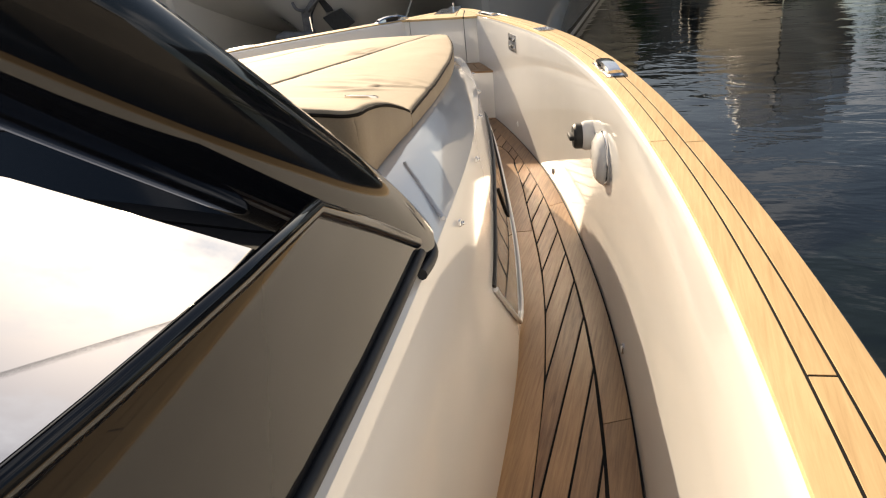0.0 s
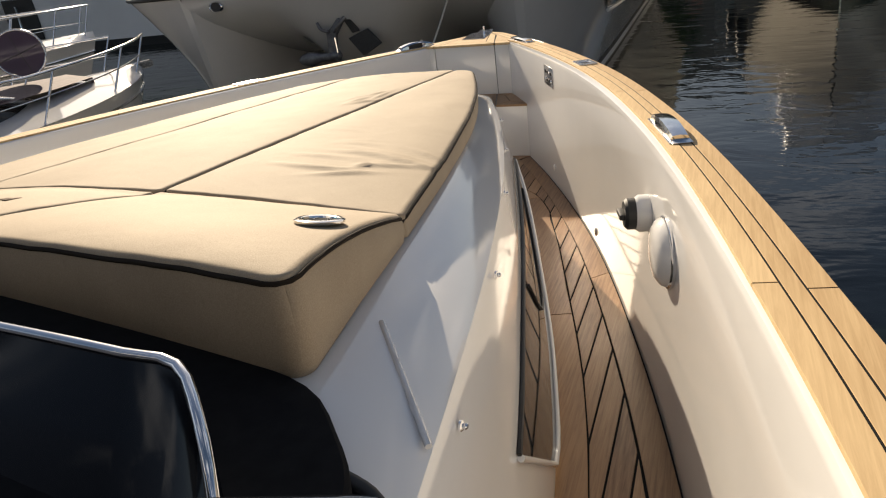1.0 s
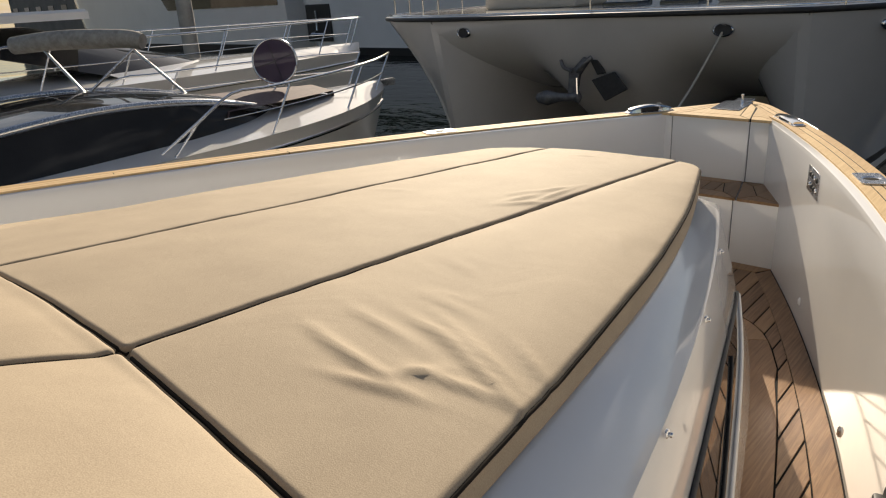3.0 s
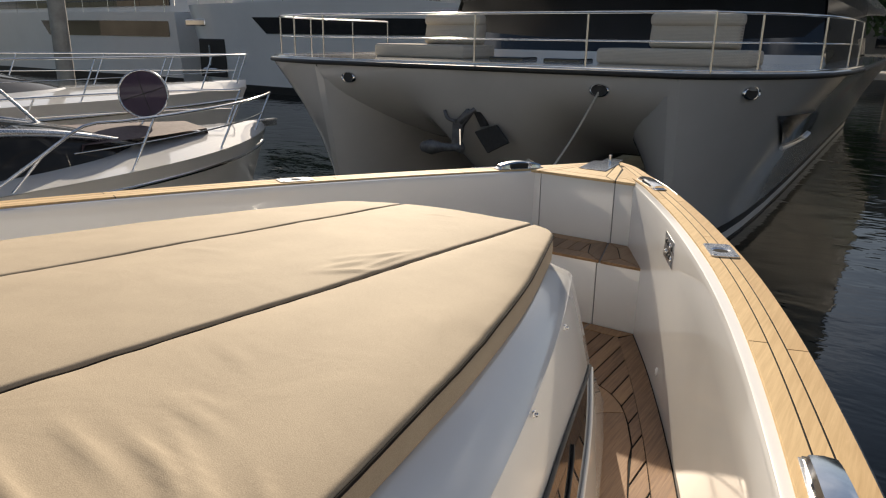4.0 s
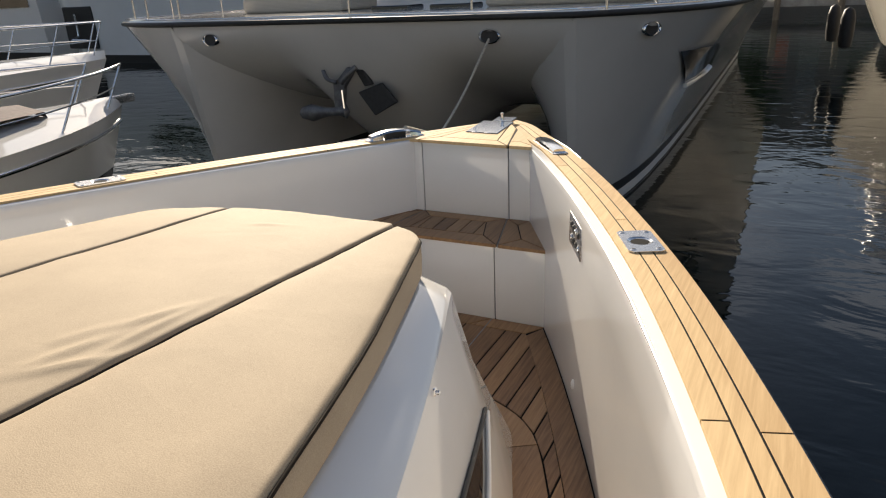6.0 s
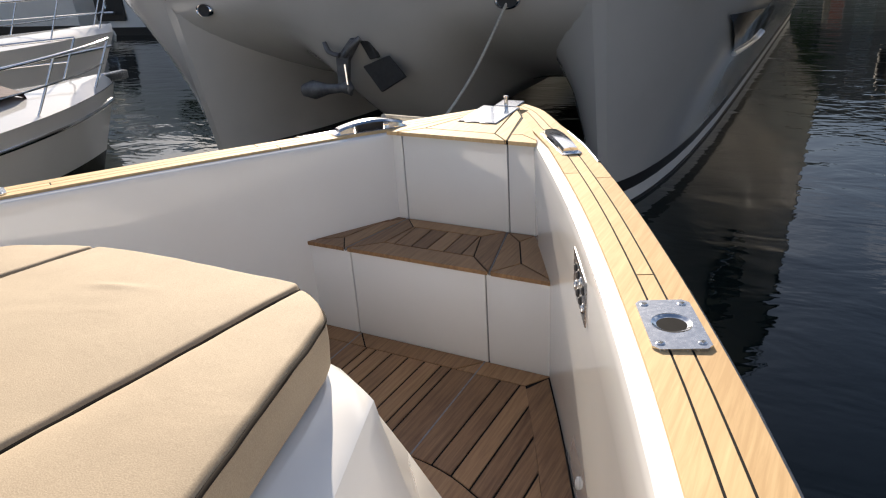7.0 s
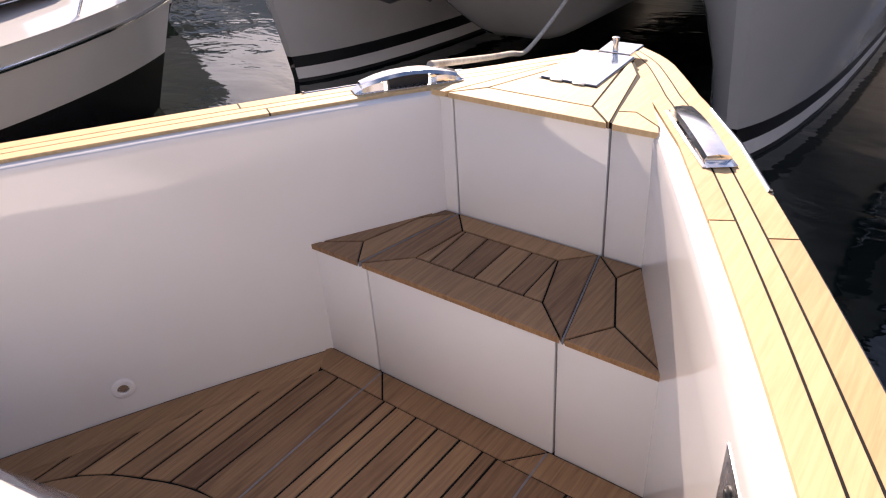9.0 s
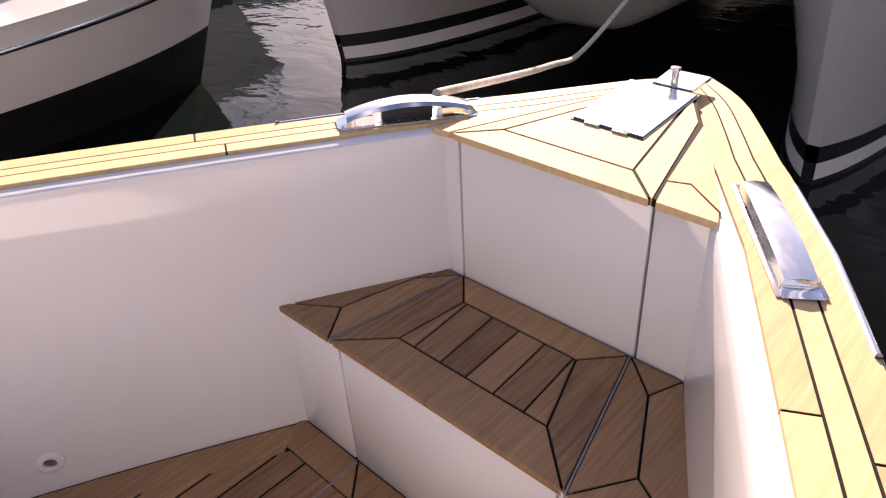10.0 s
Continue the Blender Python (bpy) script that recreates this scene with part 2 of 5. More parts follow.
def z_cap(x, y):
    return 0.80 + 0.030 * (7.4 - min(y, 7.6))


def cap_line(side, w, y0=-1.5, y1=7.4, n=60):
    """Points along the bulwark's top, w metres outboard of its inner edge."""
    out = []
    for k in range(n + 1):
        y = y0 + (y1 - y0) * k / n
        s = (x_cap(y + 0.05) - x_cap(y - 0.05)) / 0.1 if y < 7.9 else -0.62
        nrm = Vector((1, -s)).normalized().lerp(Vector((0, 1)), min(max((y - 7.82) / 0.14, 0.0), 1.0)).normalized()
        lip = 0.028 * min(max((y - 3.2) / 2.6, 0.0), 1.0) * min(max((7.62 - y) / 0.32, 0.0), 1.0) if w > 0.005 else 0.0
        p = Vector((x_cap(y), y)) + nrm * (w + lip) * (1 - 0.2 * min(max((y - 7.55) / 0.41, 0.0), 1.0))
        out.append((side * p.x, p.y, z_cap(side * p.x, p.y)))
    return out


# ---- water and ground ----
def build_water():
    m = material("harbour_water", (0.006, 0.010, 0.009), 0.03)
    m.node_tree.nodes["Principled BSDF"].inputs["IOR"].default_value = 1.33
    tc = node(m, "ShaderNodeTexCoord")
    mp = node(m, "ShaderNodeMapping", Scale=(0.8, 1.5, 1))
    mp.inputs["Rotation"].default_value = (0, 0, 0.5)
    a = node(m, "ShaderNodeTexNoise", Scale=1.1, Detail=3.0, Roughness=0.5, Distortion=0.6)
    b = node(m, "ShaderNodeTexNoise", Scale=7.0, Detail=2.0, Roughness=0.5)
    link(m, tc.outputs["Object"], mp.inputs["Vector"])
    link(m, mp.outputs["Vector"], a.inputs["Vector"])
    link(m, mp.outputs["Vector"], b.inputs["Vector"])
    b1 = node(m, "ShaderNodeBump", Strength=0.30, Distance=0.06)
    b2 = node(m, "ShaderNodeBump", Strength=0.15, Distance=0.010)
    link(m, a.outputs["Fac"], b1.inputs["Height"])
    link(m, b.outputs["Fac"], b2.inputs["Height"])
    link(m, b1.outputs["Normal"], b2.inputs["Normal"])
    link(m, b2.outputs["Normal"], m.node_tree.nodes["Principled BSDF"].inputs["Normal"])
    bm = grid([[(x, y, WATER) for x in (-1500, -60, -10, 10, 60, 1500)] for y in (-1500, -40, 0, 12, 40, 1800)])
    tagged(part("water", bm, m), "dark rippled harbour water", "water", kind="structure")


build_water()


# ---- the boat's shell ----
def build_shell():
    hull_rows = []
    for top in cap_line(1, 0.164, y1=7.4, n=60) + cap_line(1, 0.164, 7.43, 7.96, 40):
        top = (max(top[0], 0.004), top[1], top[2])
        f = max(0.0, (top[1] - 3.0) / 5.1)
        low = 0.93 - 0.45 * f * f
        ring = [(max(top[0] - 0.012, 0.002), top[1] - 0.004, top[2] - 0.004), (top[0], top[1], top[2] - 0.016), (top[0] + 0.012, top[1], top[2] - 0.07),
                (top[0] * 0.985, top[1], top[2] - 0.35), (top[0] * low, top[1] - 0.25 * f, WATER + 0.25), (top[0] * low * 0.93, top[1] - 0.4 * f, WATER - 0.3)]
        hull_rows.append(ring)
    hull = thing("hull", "white glossy hull of the motor boat", "boat hull", (0, 3, WATER), kind="structure")
    for side in (1, -1):
        rows = [[(side * x, y, z) for x, y, z in r] for r in hull_rows]
        part("side_shell", grid(rows), GEL, hull, smooth=50)
    for side, nm in ((1, "wall_starboard"), (-1, "wall_port")):
        rows = []
        inner, outer = cap_line(side, 0.0, y1=7.6), cap_line(side, 0.164, y1=7.6)
        for k in range(61):
            (x, y, z), o = inner[k], outer[k]
            yd = min(y, 7.4)
            d = side * min(x_deck(yd), x_cap(y))
            rows.append([(d, y, -0.06), (d + 0.05 * (x - d), y, 0.03), (d + 0.45 * (x - d), y, 0.4), (d + 0.8 * (x - d), y, 0.65), (x - side * 0.004, y, z - 0.035), (x, y, z - 0.022), (x + side * 0.003, y, z - 0.014), (x + side * 0.011, y, z - 0.010),
                         (o[0] - side * 0.012, o[1], o[2] - 0.010), (o[0] - side * 0.014, o[1], o[2] - 0.14), (d + side * 0.11, y, -0.06)])
        ob = part(nm, grid(rows, closed=True), GEL, smooth=40)
        tagged(ob, "glossy white inner bulwark wall with a rounded top edge", "wall", kind="structure")
    # under the planks: black caulking bed
    rows = [[(-x_deck(y) - 0.01, y, -0.0035), (0, y, -0.0035), (x_deck(y) + 0.01, y, -0.0035)] for y in np.linspace(-1.5, 7.02, 60)]
    rows2 = [[(p[0], p[1], -0.05) for p in r] for r in rows]
    bm = grid([a + b[::-1] for a, b in zip(rows, rows2)], closed=True)
    floor = tagged(part("floor", bm, CAULK), "laid teak foredeck with black caulked seams", "deck", kind="structure")
    return floor


floor = build_shell()


def build_bow_block():
    """The locker faces below and above the bow seat, each with its joints."""
    for nm, y, z0, z1, w0, w1, seams, lab in (
            ("wall_seat_front", 7.0, -0.02, 0.384, 0.575, 0.60, (-0.335, 0.29), "white locker face under the bow seat"),
            ("wall_bow", BOW_Y, 0.36, 0.785, 0.335, 0.345, (-0.285, 0.218), "white locker face under the bow deck")):
        body = box((2 * w1 + 0.06, 0.05, z1 - z0), (0, y + 0.037, (z0 + z1) / 2))
        wall = tagged(part(nm, body, GREY_SEAL), lab, "wall", kind="structure")
        edges = [-w0 - 0.03, *seams, w0 + 0.03]
        for a, b in zip(edges, edges[1:]):
            g = 0.003
            bm = box((b - a - 2 * g, 0.014, z1 - z0), ((a + b) / 2, y + 0.007, (z0 + z1) / 2), 0.003)
            part("panel", bm, GEL, wall, smooth=40)


build_bow_block()


def blend(a, b, t):
    return tuple(p + (q - p) * t for p, q in zip(a, b))


def build_trunk():
    """The coachroof: flared sides, a knuckle along the edge, a cambered roof and a raked nose."""
    def half(y):
        k, zk, b = x_knuckle(y), z_knuckle(y), x_base(y)
        crown = max(z_roof(0.0, y), zk + 0.02)
        xe = max(k - 0.14, 0.05)
        return [(b, y, -0.03), (b - 0.004, y, 0.05), (b + (k - b) * 0.3, y, zk * 0.33), (b + (k - b) * 0.62, y, zk * 0.66), (k + 0.012, y, zk - 0.05), (k + 0.002, y, zk - 0.012), (k - 0.014, y, zk + 0.002),
                (k - 0.06, y, zk + 0.43 * (z_roof(xe, y) - zk)), (xe, y, z_roof(xe, y)), (k * 0.6, y, z_roof(k * 0.6, y)), (k * 0.3, y, z_roof(k * 0.3, y)), (0, y, z_roof(0, y))]
    ys = list(np.linspace(-0.6, 5.75, 70))
    rows = []
    for y in ys:
        h = half(y)
        rows.append(h + [(-x, yy, z) for x, yy, z in reversed(h[:-1])])
    # the nose: the last rows fold forward and down
    for s, dy_low, dy_top in ((0.85, 0.34, 0.05), (0.58, 0.47, 0.08), (0.25, 0.54, 0.10)):
        h = half(5.75)
        row = []
        for x, y, z in h:
            t = min(max(z / 0.737, 0), 1)
            row.append((x * s, 5.75 + dy_low * (1 - t) + dy_top * t, z - 0.01 * (1 - s)))
        rows.append(row + [(-x, yy, z) for x, yy, z in reversed(row[:-1])])
    trunk = tagged(part("coachroof", grid(rows, closed=True), GEL, smooth=32), "glossy white coachroof with flared sides and a sharp knuckle", "coachroof", kind="structure")
    return trunk


def z_roof(x, y):
    edge = 0.985 - 0.072 * (y - 2.70)
    return edge - 0.002 + 0.014 * max(5.9 - y, 0.0) * (1 - min(abs(x) / 1.3, 1.0) ** 2)


trunk = build_trunk()


# ---- cushions on the coachroof ----
x_pad = spline((3.29, 3.9, 4.55, 5.1, 5.5, 5.75, 5.85), (1.215, 1.105, 0.965, 0.81, 0.672, 0.58, 0.54))
Y_PAD = 3.30                             # where the sun cushions meet the raised head cushions


def z_pad(x, y):
    droop = 0.08 * max(0.0, (0.1 - x) / 1.2) ** 1.5
    z = 0.872 + 0.054 * (5.80 - max(y, Y_PAD)) + (0.010 + 0.045 * (5.9 - max(y, Y_PAD)) / 2.7) * (1 - (x / 1.25) ** 2) - droop
    if y < Y_PAD:
        t = min((Y_PAD - y) / 0.6, 1.0)
        z += (0.164 - 0.082 * max(0.0, 1 - abs(x) / 1.3)) * (1 - (1 - t) ** 1.5)
    return z


def fabric_material():
    m = FABRIC
    b = m.node_tree.nodes["Principled BSDF"]
    b.inputs["Sheen Weight"].default_value = 0.04
    tc = node(m, "ShaderNodeTexCoord")
    weave = node(m, "ShaderNodeTexNoise", Scale=420.0, Detail=2.0)
    blot = node(m, "ShaderNodeTexNoise", Scale=5.0, Detail=4.0)
    crease = node(m, "ShaderNodeTexNoise", Scale=3.2, Detail=3.0, Distortion=1.6)
    for n in (weave, blot, crease):
        link(m, tc.outputs["Object"], n.inputs["Vector"])
    rp = node(m, "ShaderNodeValToRGB")
    rp.color_ramp.elements[0].position, rp.color_ramp.elements[1].position = 0.25, 0.75
    rp.color_ramp.elements[0].color, rp.color_ramp.elements[1].color = (0.335, 0.262, 0.18, 1), (0.50, 0.405, 0.285, 1)
    mix = node(m, "ShaderNodeMath")
    mix.operation = "MULTIPLY_ADD"
    mix.inputs[1].default_value, mix.inputs[2].default_value = 0.7, 0.15
    s = node(m, "ShaderNodeMath")
    half = node(m, "ShaderNodeMath")
    half.operation = "MULTIPLY_ADD"
    half.inputs[1].default_value, half.inputs[2].default_value = 0.4, -0.2
    link(m, weave.outputs["Fac"], mix.inputs[0])
    link(m, blot.outputs["Fac"], half.inputs[0])
    link(m, mix.outputs["Value"], s.inputs[0])
    link(m, half.outputs["Value"], s.inputs[1])
    link(m, s.outputs["Value"], rp.inputs["Fac"])
    link(m, rp.outputs["Color"], b.inputs["Base Color"])
    b1 = node(m, "ShaderNodeBump", Strength=0.22, Distance=0.012)
    b2 = node(m, "ShaderNodeBump", Strength=0.35, Distance=0.0012)
    link(m, crease.outputs["Fac"], b1.inputs["Height"])
    link(m, weave.outputs["Fac"], b2.inputs["Height"])
    link(m, b1.outputs["Normal"], b2.inputs["Normal"])
    link(m, b2.outputs["Normal"], b.inputs["Normal"])


fabric_material()


def wrinkle(x, y, spots):
    """Small folds: each spot is a centre, a direction, a length, a width and a height."""
    h = 0.0
    for cx, cy, ang, ln, wd, ht in spots:
        u = (x - cx) * math.cos(ang) + (y - cy) * math.sin(ang)
        v = -(x - cx) * math.sin(ang) + (y - cy) * math.cos(ang)
        h += 0.65 * ht * math.exp(-(u / ln) ** 2 - (v / (1.05 * wd)) ** 2)
    return h


def cushion(name, edge_a, edge_b, label, spots=(), nu=60, nv=200, round_a=0.02, round_b=0.02, round_f=0.02, group="sun pad cushions"):
    """A boxed cushion between two side edges, each a function of 0..1 that gives (x, y)."""
    R = 0.013

    def spaced(n):
        return [0.5 - 0.5 * math.cos(math.pi * k / n) for k in range(n + 1)]
    us, vs_ = spaced(nu), spaced(nv)
    bm = bmesh.new()
    g = []
    for v in vs_:
        a, b = Vector(edge_a(v)), Vector(edge_b(v))
        w = (b - a).length
        row = []
        long = 2.7 * (1 if nv > 40 else 0.24)
        for u in us:
            # soften the four corners in plan
            r = round_a if u < 0.5 else round_b
            if v > 0.5:
                r = round_f if u > 0.5 else 0.02
            s, t = min(u, 1 - u) * w, min(v, 1 - v) * long
            u2, v2 = u, v
            if s < r and t < r:
                px, py = 1 - s / r, 1 - t / r
                s2, t2 = r * (1 - px * math.sqrt(1 - py * py / 2)), r * (1 - py * math.sqrt(1 - px * px / 2))
                u2 = s2 / w if u < 0.5 else 1 - s2 / w
                v2 = t2 / long if v < 0.5 else 1 - t2 / long
            p = Vector(edge_a(v2)).lerp(Vector(edge_b(v2)), u2)
            du, dv = min(u, 1 - u) * w, min(v, 1 - v) * 2.7 * (1 if nv > 40 else 0.24)
            drop = 0.0
            for d in (du, dv):
                if d < R:
                    drop += R - math.sqrt(max(R * R - (R - d) ** 2, 0))
            puff = 0.010 * (1 - (2 * u - 1) ** 4) * (1 - (2 * v - 1) ** 4) + 0.004 * noise.noise((p.x * 2.5, p.y * 2.5, 3.1))
            puff += 0.0024 * math.exp(-min(du, dv) / 0.03) * noise.noise((p.x * 13, p.y * 13, 7.0))
            z = z_pad(p.x, p.y) - drop + puff + wrinkle(p.x, p.y, spots)
            row.append(bm.verts.new((p.x, p.y, z)))
        g.append(row)
    for r0, r1 in zip(g, g[1:]):
        for i in range(nu):
            bm.faces.new((r0[i], r0[i + 1], r1[i + 1], r1[i]))
    rim = g[0][:] + [r[-1] for r in g[1:]] + g[-1][-2::-1] + [r[0] for r in g[-2:0:-1]]
    c = sum((v.co for v in rim), Vector()) / len(rim)
    rings = [rim]
    for f, inset in ((0.08, -0.004), (0.45, -0.006), (0.9, 0.0), (1.0, 0.012)):
        ring = []
        for v in rim:
            d = (c - v.co).to_2d().normalized()
            zb = z_roof(v.co.x, v.co.y) + 0.004
            ring.append(bm.verts.new((v.co.x + d.x * inset, v.co.y + d.y * inset, v.co.z + (zb - v.co.z) * f)))
        rings.append(ring)
    n = len(rim)
    for r0, r1 in zip(rings, rings[1:]):
        for i in range(n):
            bm.faces.new((r0[i], r0[(i + 1) % n], r1[(i + 1) % n], r1[i]))
    bm.faces.new(rings[-1])
    path = [v.co.copy() for v in rim]
    base = thing(name, label, "cushion", (c.x, c.y, z_roof(c.x, c.y)), group)
    part("cover", bm, FABRIC, base, smooth=50)
    seen, pts = None, []
    for p in path:
        if seen is None or (p - seen).length > 0.02:
            pts.append(p + Vector((0, 0, 0.002)))
            seen = p
    part("piping", tube(pts, 0.0047, 6, closed=True), PIPING, base, "dark piping cord", smooth=60)
    return base


def build_cushions():
    G = 0.006

    def seam(v):
        return 0.476 - 0.041 * v, 3.345 + (5.85 - 3.345) * v
    def outer(v):
        y = 3.29 + (5.81 - 3.29) * v
        x = x_pad(y)
        if v > 0.965:                      # rounded front corner
            k = (v - 0.965) / 0.035
            x -= 0.035 * k * k
        return x, y
    folds_s = [(0.85, 3.60, 3.00, 0.10, 0.012, 0.014), (0.87, 3.78, 2.95, 0.11, 0.011, 0.012), (1.03, 3.72, 2.78, 0.13, 0.011, 0.016), (0.94, 3.64, 0.93, 0.06, 0.013, 0.009), (0.92, 3.56, 0.26, 0.09, 0.012, 0.011),
               (1.02, 3.66, 0.17, 0.10, 0.010, 0.012), (0.97, 3.78, 2.75, 0.16, 0.010, 0.013), (0.79, 3.90, 2.97, 0.09, 0.011, 0.008), (0.77, 3.73, 2.98, 0.11, 0.013, 0.009), (0.77, 3.94, 0.08, 0.05, 0.010, 0.006),
               (1.06, 3.82, 2.60, 0.08, 0.009, 0.010), (0.72, 3.62, 2.90, 0.08, 0.014, 0.007), (0.66, 4.10, 2.85, 0.07, 0.012, 0.005), (0.85, 4.55, 2.2, 0.08, 0.014, 0.004)]
    folds_c = [(0.35, 4.77, 1.42, 0.09, 0.012, 0.010), (0.39, 4.73, 1.05, 0.08, 0.010, 0.010), (0.36, 4.97, 1.35, 0.09, 0.011, 0.010), (0.40, 4.93, 1.60, 0.12, 0.009, 0.008), (0.31, 4.84, 1.30, 0.07, 0.013, 0.007), (0.08, 5.67, 0.3, 0.06, 0.010, 0.006), (-0.1, 4.6, 0.2, 0.08, 0.02, 0.004)]
    cushion("sun_cushion", lambda v: (seam(v)[0] + G, seam(v)[1]), outer, "creased tan canvas sun cushion with dark piping, by the starboard walkway", folds_s, round_f=0.06)
    def port_seam(v):
        return -0.285 + 0.03 * v, 3.345 + (5.87 - 3.345) * v
    cushion("sun_cushion", lambda v: (-outer(v)[0], outer(v)[1]), lambda v: (port_seam(v)[0] - G, port_seam(v)[1]), "tan canvas sun cushion with dark piping, by the port walkway")
    cushion("sun_cushion", lambda v: (port_seam(v)[0] + G, port_seam(v)[1]), lambda v: (seam(v)[0] - G, seam(v)[1] + 0.02 * v), "wide tan canvas middle sun cushion with dark piping", folds_c, round_f=0.03)
    a0, a1, b0, b1 = (0.372, 2.80), (0.482, 3.335), (1.325, 2.665), (1.218, 3.277)
    m0, m1, p0, p1 = (-0.33, 2.84), (-0.29, 3.345), (-1.325, 2.665), (-1.218, 3.277)
    cushion("head_cushion", lambda v: blend(a0, a1, v), lambda v: blend(b0, b1, v), "raised tan canvas head cushion holding a steel cup holder", nu=48, nv=40, round_b=0.05)
    cushion("head_cushion", lambda v: blend(p0, p1, v), lambda v: blend((m0[0] - 0.006, m0[1]), (m1[0] - 0.006, m1[1]), v), "raised tan canvas head cushion by the port walkway", nu=48, nv=40, round_a=0.05)
    cushion("head_cushion", lambda v: blend((m0[0] + 0.006, m0[1]), (m1[0] + 0.006, m1[1]), v), lambda v: blend((a0[0] - 0.012, a0[1] + 0.03), (a1[0] - 0.012, a1[1]), v), "raised tan canvas head cushion with a sewn label", nu=48, nv=40)


build_cushions()


# ---- teak: deck, bulwark caps, bow seat, bow deck ----
def planks_along(path_a, path_b, parent, mat, z0, z1, cuts, edge=0.0015, name="plank"):
    """Boards between two lines of points, cut across at the given y."""
    ys = [p[1] for p in path_a]
    stops = [min(range(len(ys)), key=lambda i: abs(ys[i] - c)) for c in cuts]
    stops = sorted({0, len(ys) - 1, *stops})
    for s, e in zip(stops, stops[1:]):
        a, b = [Vector(p) for p in path_a[s:e + 1]], [Vector(p) for p in path_b[s:e + 1]]
        for line in (a, b):
            if len(line) > 2:
                line[0] = line[0].lerp(line[1], min(0.0025 / max((line[1] - line[0]).length, 1e-4), 0.4))
                line[-1] = line[-1].lerp(line[-2], min(0.0025 / max((line[-2] - line[-1]).length, 1e-4), 0.4))
        rows = []
        for p, q in zip(a, b):
            d = (q - p).normalized() * edge
            up = Vector((0, 0, 1))
            rows.append([p + up * z0, p + up * (z1 - edge), p + d + up * z1, q - d + up * z1, q + up * (z1 - edge), q + up * z0])
        part(name, grid(rows, closed=True), mat, parent)


def build_caps():
    for side, nm in ((1, "starboard"), (-1, "port")):
        rail = thing("cap_rail", "teak cap rail along the white bulwark, sunlight put into its pale colour", "cap rail", (side * 2.0, 3.5, 0.72), "cap rails")
        n = 330
        bed0, bed1 = cap_line(side, 0.0145, y1=7.96, n=n), cap_line(side, 0.150, y1=7.96, n=n)
        clip = lambda ps: [(side * max(side * x, 0.002), y, z) for x, y, z in ps]
        rows = [[(a[0], a[1], a[2] - 0.016), (a[0], a[1], a[2] - 0.0012), (b[0], b[1], b[2] - 0.0012), (b[0], b[1], b[2] - 0.016)] for a, b in zip(clip(bed0), clip(bed1))]
        part("caulk_bed", grid(rows, closed=True), CAULK, rail, "black caulking between the strips")
        for w0, w1, cuts in ((0.012, 0.0580, (0.9, 3.20, 5.13, 6.97)), (0.0625, 0.0970, (2.05, 4.3, 6.24)), (0.1015, 0.152, (0.9, 3.20, 5.13, 6.97))):
            planks_along(clip(cap_line(side, w0, y1=7.96, n=n)), clip(cap_line(side, w1, y1=7.96, n=n)), rail, TEAK_CAP_SUNLIT, -0.012, 0.0, cuts, 0.0005)


build_caps()


def inverse(fn, x, lo, hi):
    """The y at which a falling curve reaches x."""
    for _ in range(40):
        mid = (lo + hi) / 2
        lo, hi = (mid, hi) if fn(mid) > x else (lo, mid)
    return (lo + hi) / 2


def offset_line(fn, w, y0, y1, n, side):
    out = []
    for k in range(n + 1):
        y = y0 + (y1 - y0) * k / n
        s = (fn(min(y + 0.04, y1)) - fn(y - 0.04)) / (min(y + 0.04, y1) - y + 0.04)
        nrm = Vector((1, -s)).normalized()
        out.append((side * (fn(y) + nrm.x * w), y + nrm.y * w, 0.0))
    return out


